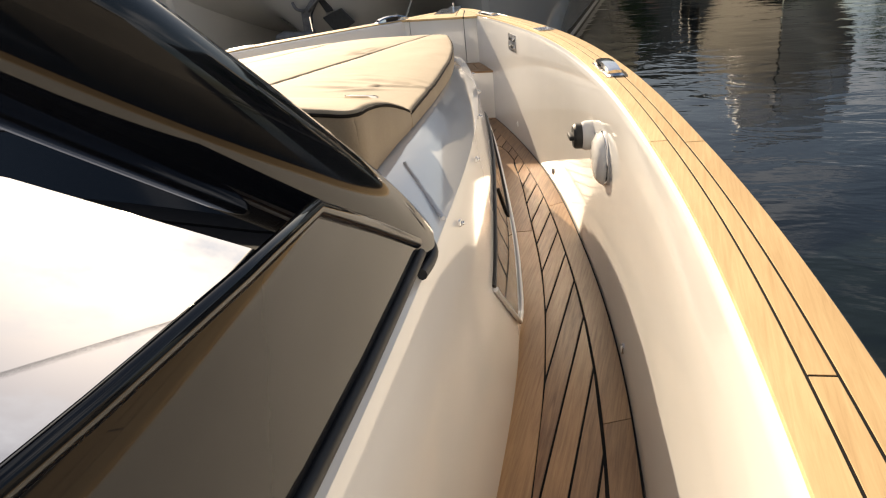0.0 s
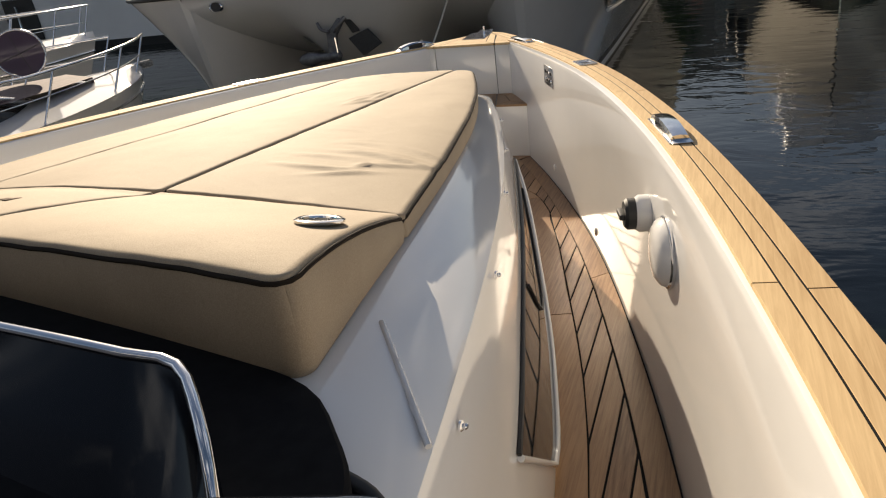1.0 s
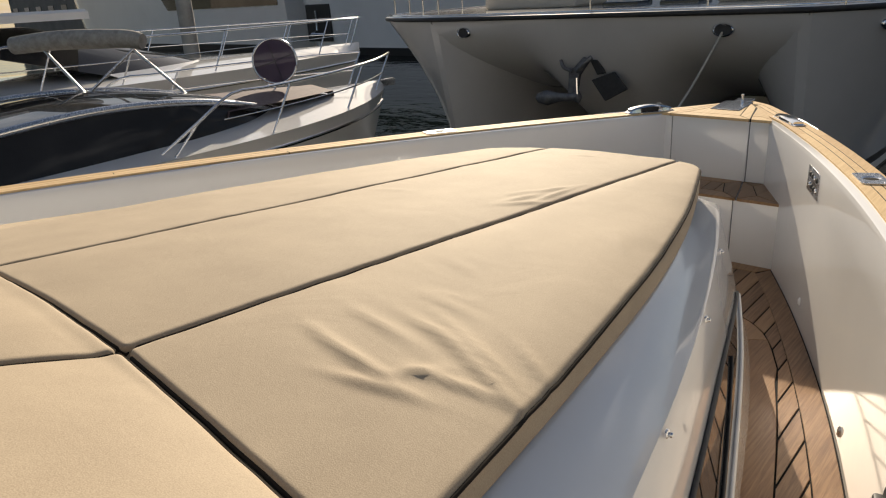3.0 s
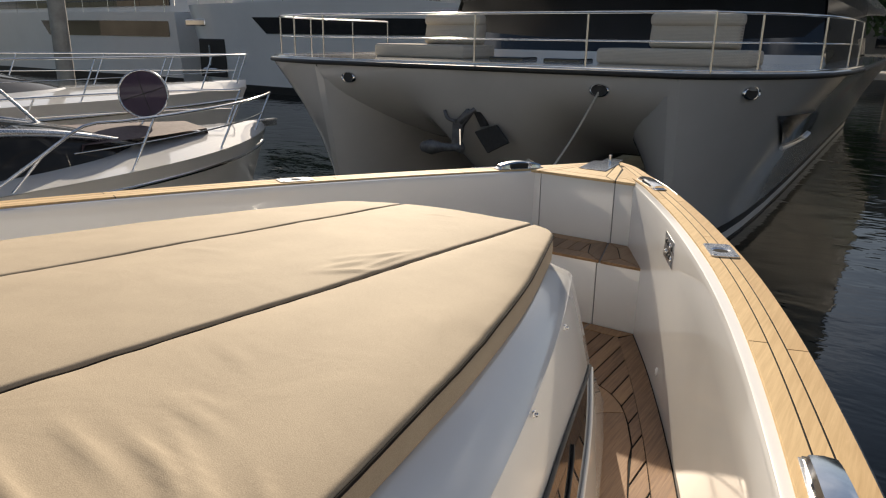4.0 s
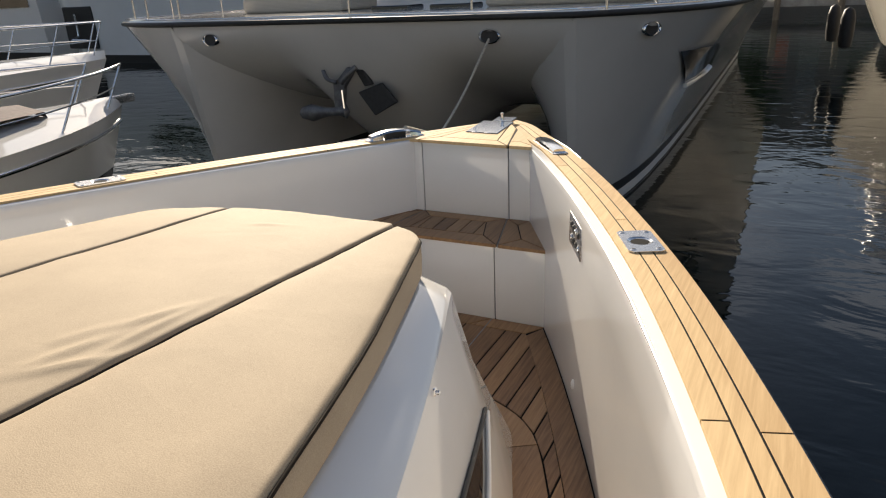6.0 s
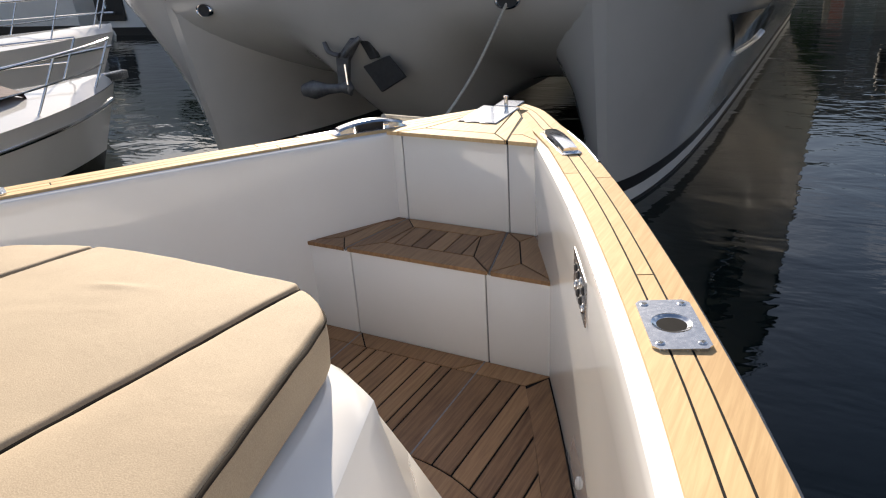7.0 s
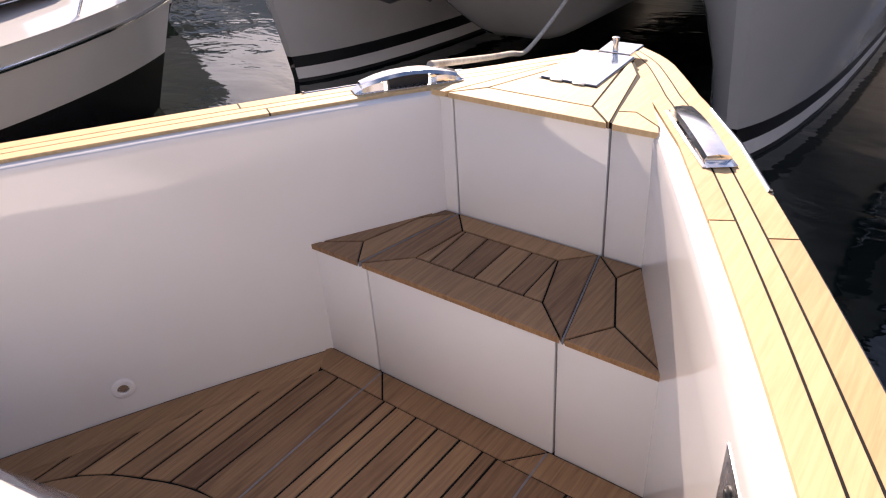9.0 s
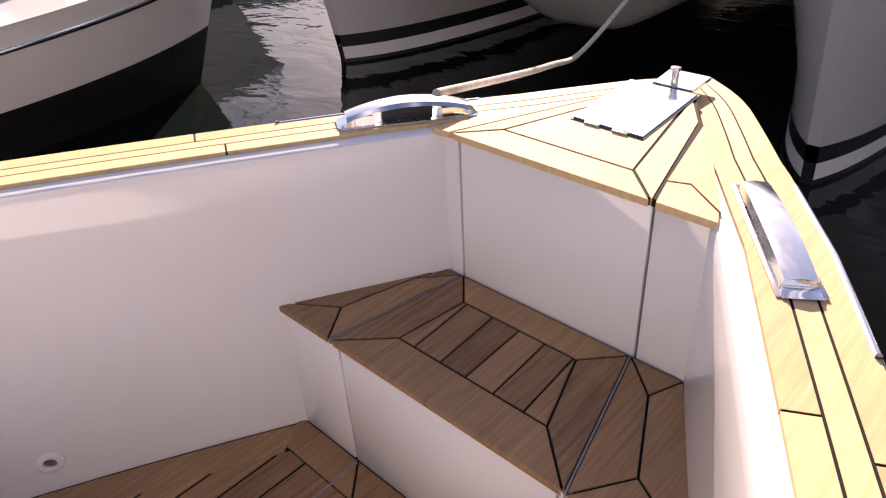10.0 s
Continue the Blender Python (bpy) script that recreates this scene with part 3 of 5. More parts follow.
def build_deck():
    M, GAP, PITCH = 0.098, 0.0078, 0.0808
    nose = spline((0.0, 0.21, 0.5, 0.73, 0.86, 0.9), (6.30, 6.29, 6.23, 6.06, 5.80, 5.72))
    field_out = lambda y: x_deck(y) - M * 1.12
    foot = [Vector((x_base(y), y)) for y in np.linspace(-1.4, 5.70, 60)] + [Vector((x, nose(x))) for x in np.linspace(0.85, 0.0, 24)]

    def outside(w):
        """The coachroof's foot, w metres out on the deck."""
        out = []
        for i, p in enumerate(foot):
            d = (foot[min(i + 1, len(foot) - 1)] - foot[max(i - 1, 0)]).normalized()
            n = Vector((d.y, -d.x)) if i < len(foot) - 1 else Vector((0, 1))
            q = p + n * w
            out.append((max(q.x, 0.0), q.y))
        return out
    rim = outside(0.105)
    rim_x, rim_y = [p[0] for p in reversed(rim)], [p[1] for p in reversed(rim)]
    for side in (1, -1):
        planks_along(offset_line(x_deck, -0.006, -1.4, 6.985, 70, side), offset_line(x_deck, -M, -1.4, 6.93, 70, side), floor, TEAK, -0.03, 0.0, (0.4, 3.17, 5.02))
        planks_along([(side * max(x, 0.003), y, 0.0) for x, y in outside(-0.03)], [(side * max(x, 0.003), y, 0.0) for x, y in outside(0.098)], floor, TEAK, -0.03, 0.0, (0.9, 2.7, 4.59, 6.04))
    # fore-and-aft planks that die into the margin boards; two broad ones edge the hatch before the seat
    corner = field_out(6.898)

    def top(x):
        return min(inverse(field_out, abs(x), -1.5, 7.2), 6.898)

    def low(x):
        return float(np.interp(abs(x), rim_x, rim_y))
    edges = [-0.424 - PITCH * k for k in range(22, -1, -1)] + [-0.228, -0.182, -0.105, -0.026, 0.052, 0.129, 0.175] + [0.386 + PITCH * k for k in range(23)]
    for x0, x1 in zip(edges, edges[1:]):
        xa, xb = x0 + GAP / 2, x1 - GAP / 2
        pts = [(xa, low(xa)), (xb, low(xb)), (xb, top(xb)), (xa, top(xa))]
        if abs(xa) < corner < abs(xb) or abs(xb) < corner < abs(xa):
            pts.insert(3, (math.copysign(corner, xa), 6.898))
        far = max(xa, xb, key=abs)
        if top(far) - low(far) < 0.02:
            continue
        part("plank", slab(pts, -0.03, 0.0, 0.0012), TEAK, floor)
    # the board along the seat front, mitred at the joints
    for poly in ([(-0.318, 6.995), (0.272, 6.995), (0.19, 6.902), (-0.235, 6.902)], [(-0.326, 6.995), (-0.572, 6.995), (-0.505, 6.902), (-0.243, 6.902)], [(0.28, 6.995), (0.548, 6.995), (0.485, 6.902), (0.198, 6.902)]):
        part("plank", slab(poly, -0.03, 0.0005, 0.0012), TEAK, floor)
    for x0, x1 in ((-0.322, -0.300), (0.276, 0.300)):
        part("deck_seam", slab([(x0 - 0.003, 6.99), (x0 + 0.003, 6.99), (x1 + 0.003, 6.32), (x1 - 0.003, 6.32)], -0.01, 0.001), GREY_SEAL, floor, "grey rubber joint")


def inset(poly, d):
    """A convex outline drawn in by d along every edge."""
    pts = [Vector(p) for p in poly]
    c = sum(pts, Vector((0, 0))) / len(pts)
    lines = []
    for p, q in zip(pts, pts[1:] + pts[:1]):
        t = (q - p).normalized()
        n = Vector((-t.y, t.x))
        n = n if n.dot(c - p) > 0 else -n
        lines.append((p + n * d, t))
    out = []
    for (p, t), (q, u) in zip(lines[-1:] + lines[:-1], lines):
        cross = t.x * u.y - t.y * u.x
        k = ((q.x - p.x) * u.y - (q.y - p.y) * u.x) / cross if abs(cross) > 1e-4 else 0.0
        out.append(tuple(p + t * k) if abs(cross) > 1e-4 else tuple(q))
    return out


def build_seat():
    Z, g = 0.40, 0.0027
    seat = thing("bow_bench", "teak-topped bow bench with mitred borders and black caulking", "bench", (0, 7.2, 0.384))
    part("seat_bed", slab([(-0.583, 7.004), (0.58, 7.004), (0.338, 7.388), (-0.338, 7.388)], Z - 0.0155, Z - 0.004), CAULK, seat)
    A, B, C, D, E, F = (-0.588, 6.988), (-0.356, 6.988), (-0.290, 7.387), (-0.338, 7.387), (-0.428, 7.090), (-0.376, 7.296)
    a, b, c, d, e, f = (0.582, 6.988), (0.3135, 6.988), (0.2115, 7.387), (0.336, 7.387), (0.392, 7.105), (0.301, 7.303)
    P, Q, R, S = (-0.230, 7.10), (0.193, 7.10), (0.126, 7.30), (-0.206, 7.30)
    boards = [(A, B, E), (B, C, F, E), (A, E, F, D), (D, F, C), (a, e, b), (b, e, f, c), (a, d, f, e), (d, c, f)]
    B2, C2, b2, c2 = (-0.350, 6.988), (-0.284, 7.387), (0.310, 6.988), (0.208, 7.387)
    boards += [(B2, b2, Q, P), (b2, c2, R, Q), (c2, C2, S, R), (C2, B2, P, S)]
    low_x, top_x = (-0.230, -0.180, -0.098, -0.024, 0.054, 0.134, 0.193), (-0.206, -0.194, -0.112, -0.032, 0.042, 0.119, 0.126)
    for k in range(6):
        boards.append(((low_x[k], 7.10), (low_x[k + 1], 7.10), (top_x[k + 1], 7.30), (top_x[k], 7.30)))
    for x0, x1 in ((0.3118, 0.2098), (-0.353, -0.287)):
        part("seat_joint", slab([(x0 - 0.0022, 6.990), (x0 + 0.0022, 6.990), (x1 + 0.0022, 7.386), (x1 - 0.0022, 7.386)], Z - 0.014, Z - 0.001), GREY_SEAL, seat, "grey rubber joint")
    for poly in boards:
        shr = inset(poly, g)
        part("plank", slab(shr, Z - 0.016, Z, 0.0015), TEAK, seat)


def build_bow_deck():
    deck = thing("bow_deck", "teak triangular bow deck with mitred borders, coloured pale for sunlight", "deck", (0, 7.6, 0.78))
    zb = lambda x, y: 0.7995 + 0.03 * (y - 7.38) - 0.010 * x
    tri = [(-0.345, 7.384), (0.345, 7.384), (0.335, 7.41), (0.01, 7.955), (-0.01, 7.955), (-0.335, 7.41)]
    part("bed", slab([(x, y, zb(x, y)) for x, y in tri], -0.018, -0.0012), CAULK, deck)
    boards = [((-0.290, 7.372), (0.216, 7.372), (0.132, 7.455), (-0.205, 7.455)), ((-0.203, 7.459), (0.129, 7.459), (0.05, 7.858), (-0.05, 7.858)),
              ((0.218, 7.376), (0.128, 7.745), (0.058, 7.856), (0.133, 7.461)), ((-0.294, 7.376), (-0.208, 7.461), (-0.055, 7.856), (-0.128, 7.745)),
              ((-0.056, 7.861), (0.056, 7.861), (0.0, 7.95)),
              ((0.229, 7.372), (0.352, 7.372), (0.338, 7.405), (0.25, 7.47), (0.207, 7.455)), ((0.205, 7.46), (0.248, 7.475), (0.340, 7.408), (0.248, 7.572), (0.146, 7.733)),
              ((-0.302, 7.372), (-0.352, 7.372), (-0.338, 7.405), (-0.136, 7.735))]
    for poly in boards:
        cx, cy = sum(p[0] for p in poly) / len(poly), sum(p[1] for p in poly) / len(poly)
        shr = [(x + (cx - x) * 0.008, y + (cy - y) * 0.008) for x, y in poly]
        part("plank", slab([(x, y, zb(x, y)) for x, y in shr], -0.015, 0.001, 0.0006), TEAK_CAP_SUNLIT, deck)


build_seat()
build_bow_deck()


# ---- the catamaran ahead ----
CAT_X = -3.08


def build_catamaran():
    cat = thing("catamaran", "large pale grey power catamaran moored bow-on ahead", "boat", (CAT_X, 16, WATER))
    paint = vary(material("grey_hull_paint", (0.5, 0.49, 0.47), 0.16, coat=0.4), 0.8, (0.47, 0.46, 0.445), (0.53, 0.52, 0.50), rough_to=(0.12, 0.24))
    antifoul = vary(material("black_antifouling", (0.01, 0.01, 0.011), 0.45), 6, (0.008, 0.008, 0.009), (0.016, 0.016, 0.017))
    white = vary(material("white_stripe", (0.75, 0.74, 0.72), 0.3), 4, (0.72, 0.71, 0.69), (0.78, 0.77, 0.75))
    ZD = 1.34

    def section(s, star=True):
        """Half a hull at s metres aft of the stem: from the keel up the outer side to the deck edge, and the inner side."""
        g = 1 - math.exp(-s / 1.5)
        k = 1 - math.exp(-s / 0.55)
        wl, dk = 2.45 + 0.42 * g, (2.5 + 1.40 * (1 - math.exp(-s / 0.9)) if star else 2.5 + 1.95 * (1 - math.exp(-s / 0.45)))
        inn = 2.42 - 0.75 * g
        stem = 10.78
        rake = lambda z: 0.42 * min(max((ZD - z) / 2.1, 0), 1) * math.exp(-s / 1.0)
        out = []
        for t in (-0.45, -0.2, -0.06, 0.03, 0.09, 0.15, 0.3, 0.5, 0.7, 0.86, 0.96, 1.0):
            z = WATER + t * (ZD - WATER)
            f = max(t, 0)
            u = wl + (dk - wl) * f**1.5 - (0.25 * g if t < -0.3 else 0)
            out.append((u, stem + s + rake(z), z))
        inside = []
        for t in (0.9, 0.72, 0.5, 0.3, 0.15, 0.09, 0.03, -0.06, -0.2, -0.45):
            z = WATER + t * (ZD - WATER)
            u = inn - 0.05 - (0.9 * (max(t - 0.15, 0) / 0.75) ** 2.2) * k
            inside.append((u + (0.25 * g if t < -0.3 else 0), stem + s + rake(z), z))
        return out, inside
    ss = [0.0, 0.05, 0.12, 0.22, 0.36, 0.55, 0.8, 1.2, 1.8, 2.6, 4, 6, 9, 13, 18]
    for side in (1, -1):
        bodies = {}
        outs = [section(s, side > 0)[0] for s in ss]
        ins = [section(s, side > 0)[1] for s in ss]
        M = lambda p: (CAT_X + side * p[0], p[1], p[2])
        bodies["hull"] = grid([[M(p) for p in o[5:]] for o in outs])
        grid([[M(p) for p in i[:5]] for i in ins], bm=bodies["hull"])
        bodies["stripe"] = grid([[M(p) for p in o[4:6]] for o in outs])
        grid([[M(p) for p in i[4:6]] for i in ins], bm=bodies["stripe"])
        bodies["antifoul"] = grid([[M(p) for p in o[:4]] for o in outs])
        grid([[M(p) for p in i[6:]] for i in ins], bm=bodies["antifoul"])
        bodies["boot_top"] = grid([[M(p) for p in o[3:5]] for o in outs])
        grid([[M(p) for p in i[5:7]] for i in ins], bm=bodies["boot_top"])
        grid([[M(p) for p in outs[0][5:]], [M(p) for p in [outs[0][-1], outs[0][-1], *ins[0][:5]][::-1]]], bm=bodies["hull"])
        grid([[M(p) for p in outs[0][:5]], [M(p) for p in ins[0][::-1][:5]]], bm=bodies["antifoul"])
        part("hull", bodies["hull"], paint, cat, smooth=40)
        part("boot_stripe", bodies["stripe"], antifoul, cat, smooth=40)
        part("boot_top", bodies["boot_top"], white, cat, smooth=40)
        part("bottom", bodies["antifoul"], antifoul, cat, smooth=40)
    # the wall between the bows, sweeping aft into the tunnel over a central pod
    rows = []
    for i in range(25):
        t = i / 24
        row = []
        for j in range(41):
            u = -2.46 + 4.92 * j / 40
            pod = math.exp(-(u / 0.85) ** 4)
            z = ZD - 0.02 - t * (1.15 + 0.45 * pod)
            y = 10.80 + 0.12 * (u / 2.46) ** 2 * 0 + (1.9 - 0.9 * pod) * t**2.2 + 0.25 * t * (1 - abs(u) / 2.46)
            row.append((CAT_X + u, y, z))
        rows.append(row)
    last = rows[-1]
    rows.append([(x, 20.0, z + 0.05) for x, y, z in last])
    part("front_wall", grid(rows), paint, cat, smooth=60)
    # deck with a rubbed edge
    edge = [(-section(s, False)[0][-1][0], section(s, False)[0][-1][1]) for s in reversed(ss)] + [(section(s)[0][-1][0], section(s)[0][-1][1]) for s in ss]
    poly = [(CAT_X + u, y) for u, y in edge]
    part("foredeck", slab(poly, ZD - 0.02, ZD + 0.035, 0.01), GEL, cat)
    
    def surface(y, z):
        """The outer side of the starboard hull: x at a place along it."""
        best = []
        for s in np.linspace(0, 8, 161):
            r = section(s)[0]
            zs, us, yy = [p[2] for p in r], [p[0] for p in r], [p[1] for p in r]
            best.append((float(np.interp(z, zs, yy)), float(np.interp(z, zs, us))))
        return CAT_X + float(np.interp(y, [b[0] for b in best], [b[1] for b in best]))
    return cat, edge, ZD, surface


cat, cat_edge, CAT_Z, cat_side = build_catamaran()


def moved(bm, m):
    bmesh.ops.transform(bm, matrix=m, verts=bm.verts)
    return bm


# ---- side windows, windscreen and cowl ----
def x_side(y, z):
    """The coachroof's side surface."""
    k, zk, b = x_knuckle(y), z_knuckle(y), x_base(y)
    return float(np.interp(z, (-0.03, 0.05, zk * 0.33, zk * 0.66, zk - 0.05, zk - 0.012, zk + 0.002),
                           (b, b - 0.004, b + (k - b) * 0.3, b + (k - b) * 0.62, k + 0.012, k + 0.002, k - 0.014)))


def build_trunk_windows():
    for side in (1, -1):
        win = thing("side_window", "long dark glass window with a white frame in the coachroof side", "window", (side * 1.3, 4.4, 0.25), "coachroof windows")
        up = spline((3.20, 3.72, 4.07, 4.65, 5.15, 5.70), (0.44, 0.54, 0.56, 0.545, 0.49, 0.385))
        dn = spline((3.20, 3.60, 4.0, 4.6, 5.1, 5.5, 5.70), (0.43, 0.066, 0.10, 0.19, 0.255, 0.32, 0.375))
        ys = [3.20, 3.3, 3.4, 3.5, 3.60, *np.linspace(3.7, 5.70, 24)]
        rows, ring_u, ring_d = [], [], []
        for y in ys:
            d, u = (dn(y) if y > 3.60 else 0.43 + (0.066 - 0.43) * (y - 3.20) / 0.40), up(y)
            col = []
            for k in range(5):
                z = d + (u - d) * k / 4
                col.append((side * (x_side(y, z) + 0.006), y, z))
            rows.append(col)
            ring_d.append(col[0])
            ring_u.append(col[-1])
        part("pane", grid(rows), DARK_GLASS, win, smooth=40)
        ring = ring_d + ring_u[::-1]
        part("frame", tube([(x + side * 0.003, y, z) for x, y, z in ring_d], 0.010, 8), GEL, win, "white lower frame", smooth=60)
        part("seal", tube([(x + side * 0.001, y, z) for x, y, z in ring_u], 0.007, 6), RUBBER, win, "black rubber seal", smooth=60)
        mid = [(side * (x_side(y, z) + 0.010), y, z) for y, z in ((3.95, 0.50), (4.2, 0.27), (4.55, 0.31), (4.95, 0.40), (5.05, 0.44))]
        part("vent_bar", tube(bend(mid, 6), 0.005, 6), RUBBER, win, "thin black bar of the opening light", smooth=60)
        for y, z in ((2.80, 0.84), (3.42, 0.805), (4.04, 0.79), (4.64, 0.757), (5.24, 0.728)):
            stud = thing("snap_stud", "small chrome snap stud on the coachroof side", "stud", (side * x_side(y, z), y, z), "snap studs")
            m = Matrix.Translation((side * (x_side(y, z) + 0.008), y, z)) @ Matrix.Rotation(side * radians(90), 4, "Y")
            part("stud_base", lathe([(0.001, -0.004), (0.010, -0.004), (0.010, 0.0), (0.006, 0.003), (0.001, 0.003)], 16, m=m), CHROME, stud, smooth=40)
            part("stud_head", lathe([(0.001, 0.003), (0.005, 0.003), (0.006, 0.007), (0.004, 0.010), (0.001, 0.010)], 16, m=m), CHROME, stud, smooth=40)
    # the raised moulding that runs over the roof's edge abaft the cushions
    for side in (1, -1):
        pts = []
        for f in (0.95, 0.6, 0.25, 0.0):
            y = 2.66 + 0.25 * f
            k, xe = x_knuckle(y), x_knuckle(y) - 0.14
            pts.append((side * (k - 0.14 * f), y, z_knuckle(y) + f * (z_roof(xe, y) - z_knuckle(y)) + 0.002))
        part("roof_moulding", tube(bend(pts, 5), 0.006, 6), GEL, trunk, smooth=60)


build_trunk_windows()


def build_windscreen():
    ws = thing("windscreen", "raked dark windscreen with a black gloss frame and side glass", "windscreen", (0, 1.8, 0.78))
    # cowl: black gloss tray between the cushions and the glass
    lead = spline((0.0, 0.5, 1.0, 1.3, 1.43, 1.478, 1.556, 1.605, 1.635, 1.655), (2.745, 2.73, 2.665, 2.59, 2.555, 2.525, 2.448, 2.392, 2.33, 2.22))
    rows, dash = [], []
    for k in range(61):
        u = math.sin((-1 + 2 * k / 60) * math.pi / 2)
        x = 1.655 * u
        y = lead(abs(x))
        zc = 0.801 + 0.05 * (1 - min(abs(x) / 1.4, 1.0) ** 2)
        rows.append([(x, y, zc - 0.05), (x, y, zc - 0.006), (x * 0.998, y - 0.006, zc), (x * 0.99, y - 0.05, zc + 0.002), (x * 0.985, min(y - 0.06, 2.38), zc - 0.004), (x, 2.16, zc + 0.022), (x, 2.15, zc - 0.05)])
        dash.append([(x, 2.158, zc + 0.018), (x * 1.03, 1.3, zc + 0.02), (x * 1.03, 1.3, zc - 0.06), (x, 2.158, zc - 0.06)])
    part("dashboard", grid(dash, closed=True), DASH, ws, "matt black dashboard", smooth=40)
    part("cowl", grid(rows, closed=True), DASH, ws, "matt black cowl", smooth=40)
    # low deflector with a polished top rail
    line = []
    for k in range(33):
        u = -1 + 2 * k / 32
        line.append((1.425 * u, 2.335 + 0.05 * (1 - u * u), 0.951 + 0.03 * (1 - u * u)))
    foot = [(1.50, 2.28, 0.925), (1.545, 2.235, 0.88), (1.57, 2.20, 0.81)]
    full = [(-x, y, z) for x, y, z in reversed(foot)] + line + foot
    rows = [[(x, y, z), (x * 1.005, y - 0.05, (z + 0.80) / 2), (x * 1.02, y - 0.13, 0.795), (x * 1.02, y - 0.14, 0.78), (x, y - 0.02, 0.78), (x, y + 0.012, z - 0.02)] for x, y, z in full]
    part("deflector", grid(rows, closed=True), BLACK_GLOSS, ws, "dark glossy wind deflector", smooth=50)
    part("rail", tube(bend(full, 3), 0.0075, 10), CHROME, ws, "polished top rail", smooth=60)
    # raked front glass under an added hardtop
    rows = []
    for k in range(17):
        u = -1 + 2 * k / 16
        bow = 0.10 * (1 - u * u)
        rows.append([(1.0 * u, 2.12 + bow, 0.82), (0.98 * u, 1.75 + bow, 1.18), (0.95 * u, 1.2 + bow * 0.8, 1.66), (0.92 * u, 0.85, 2.02)])
    part("front_glass", grid(rows), DARK_GLASS, ws, smooth=60)
    # unseen hardtop, lining and bulkhead, added to block sky light from aft
    top = thing("hardtop", "unseen white hardtop added to shade the helm and cushions", "hardtop", (0, -1.5, 2.0), kind="structure")
    part("roof", slab([(-1.9, 0.35), (-0.9, 0.95), (0.9, 0.95), (1.9, 0.35), (2.1, -4.0), (-2.1, -4.0)], 2.02, 2.14, 0.04), GEL, top)
    part("lining", slab([(-1.88, 0.33), (-0.88, 0.9), (0.88, 0.9), (1.88, 0.33), (2.08, -3.95), (-2.08, -3.95)], 1.99, 2.018), RUBBER, top, "dark lining of the added hardtop")
    part("helm_bulkhead", box((3.0, 0.06, 2.0), (0, -3.9, 1.0)), RUBBER, top, "unseen dark bulkhead added behind the helm")
    part("helm_floor", box((3.1, 4.6, 0.05), (0, -1.6, 0.79), 0.01), RUBBER, top, "unseen dark console top added over the helm")
    # broad glossy screen corners
    sill = spline((-1.5, 0.5, 1.5, 2.5), (1.95, 1.89, 1.82, 1.645))
    for side in (1, -1):
        path = bend([(side * 1.648, 2.335, 0.725), (side * 1.645, 2.2, 0.822), (side * 1.62, 2.0, 0.963), (side * 1.57, 1.7, 1.172), (side * 1.46, 1.25, 1.49), (side * 1.30, 0.66, 1.86)], 8)
        pil = part("pillar", tube(path, lambda t: 0.046 + 0.03 * t, 20, squash=1.5), BLACK_GLOSS, ws, "black glossy screen pillar", smooth=60)
        part("foot_seal", tube(bend([(side * 1.585, 2.40, 0.778), (side * 1.64, 2.395, 0.752), (side * 1.69, 2.34, 0.722), (side * 1.71, 2.22, 0.725)], 5), 0.011, 8), RUBBER, pil, "black rubber foot seal", smooth=60)
        # side glass
        low = [(side * (sill(y) + 0.016), y, 0.775) for y in np.linspace(2.2, -0.4, 14)]
        rows = []
        for k, (x, y, z) in enumerate(low):
            h = min(0.215, max(0.02, (2.2 - y) * 0.60))
            rows.append([(x - side * 0.16 * h * t, y, z + h * t) for t in (0, 0.25, 0.5, 0.75, 1.0)])
        part("side_glass", grid(rows), TINT_GLASS, ws, smooth=60)
        part("glass_head", tube([r[-1] for r in rows], 0.011, 10), BLACK_GLOSS, ws, "black glossy head rail", smooth=60)
        part("glass_seal", tube([(x + side * 0.004, y, z) for x, y, z in low], 0.010, 8), RUBBER, ws, "black rubber seal under the glass", smooth=60)
    # hatch glass lying open over the helm
    port = thing("opening_light", "reflective tinted hatch glass lying open over the helm", "window", (1.5, 1.6, 0.82))
    swing = Matrix.Translation((1.70, 1.75, 0.895)) @ Matrix.Rotation(radians(-9), 4, Vector((0.22, -0.97, 0)).normalized()) @ Matrix.Translation((-1.70, -1.75, -0.895))
    quad = [(1.70, 1.85), (1.745, 1.74), (1.782, 1.55), (1.822, 1.20), (1.86, 0.60), (1.02, 0.60), (1.02, 1.93)]
    pts = []
    for i, p in enumerate(quad):
        a, b = Vector(quad[i - 1]), Vector(quad[(i + 1) % len(quad)])
        p = Vector(p)
        for t in range(6):
            s, e = p + (a - p).normalized() * 0.07, p + (b - p).normalized() * 0.07
            pts.append(tuple(s.lerp(p, t / 5).lerp(p.lerp(e, t / 5), t / 5)))
    part("pane", moved(slab(pts, 0.889, 0.901, 0.002), swing), MIRROR_GLASS, port)
    part("frame", moved(tube([(x, y, 0.893) for x, y in pts], 0.006, 6, closed=True), swing), RUBBER, port, "slim black frame", smooth=60)
    part("stay", box((0.02, 0.02, 0.14), (1.45, 1.2, 0.86)), RUBBER, port, "black stay under the glass")
    # the maker's mark: plain dark bars
    d = (Vector(quad[2]) - Vector(quad[1])).normalized()
    nrm = Vector((-abs(d.y), d.x if d.y < 0 else -d.x))
    for k in range(6):
        p = Vector(quad[1]) + d * (0.10 + 0.022 * k) + nrm * 0.05
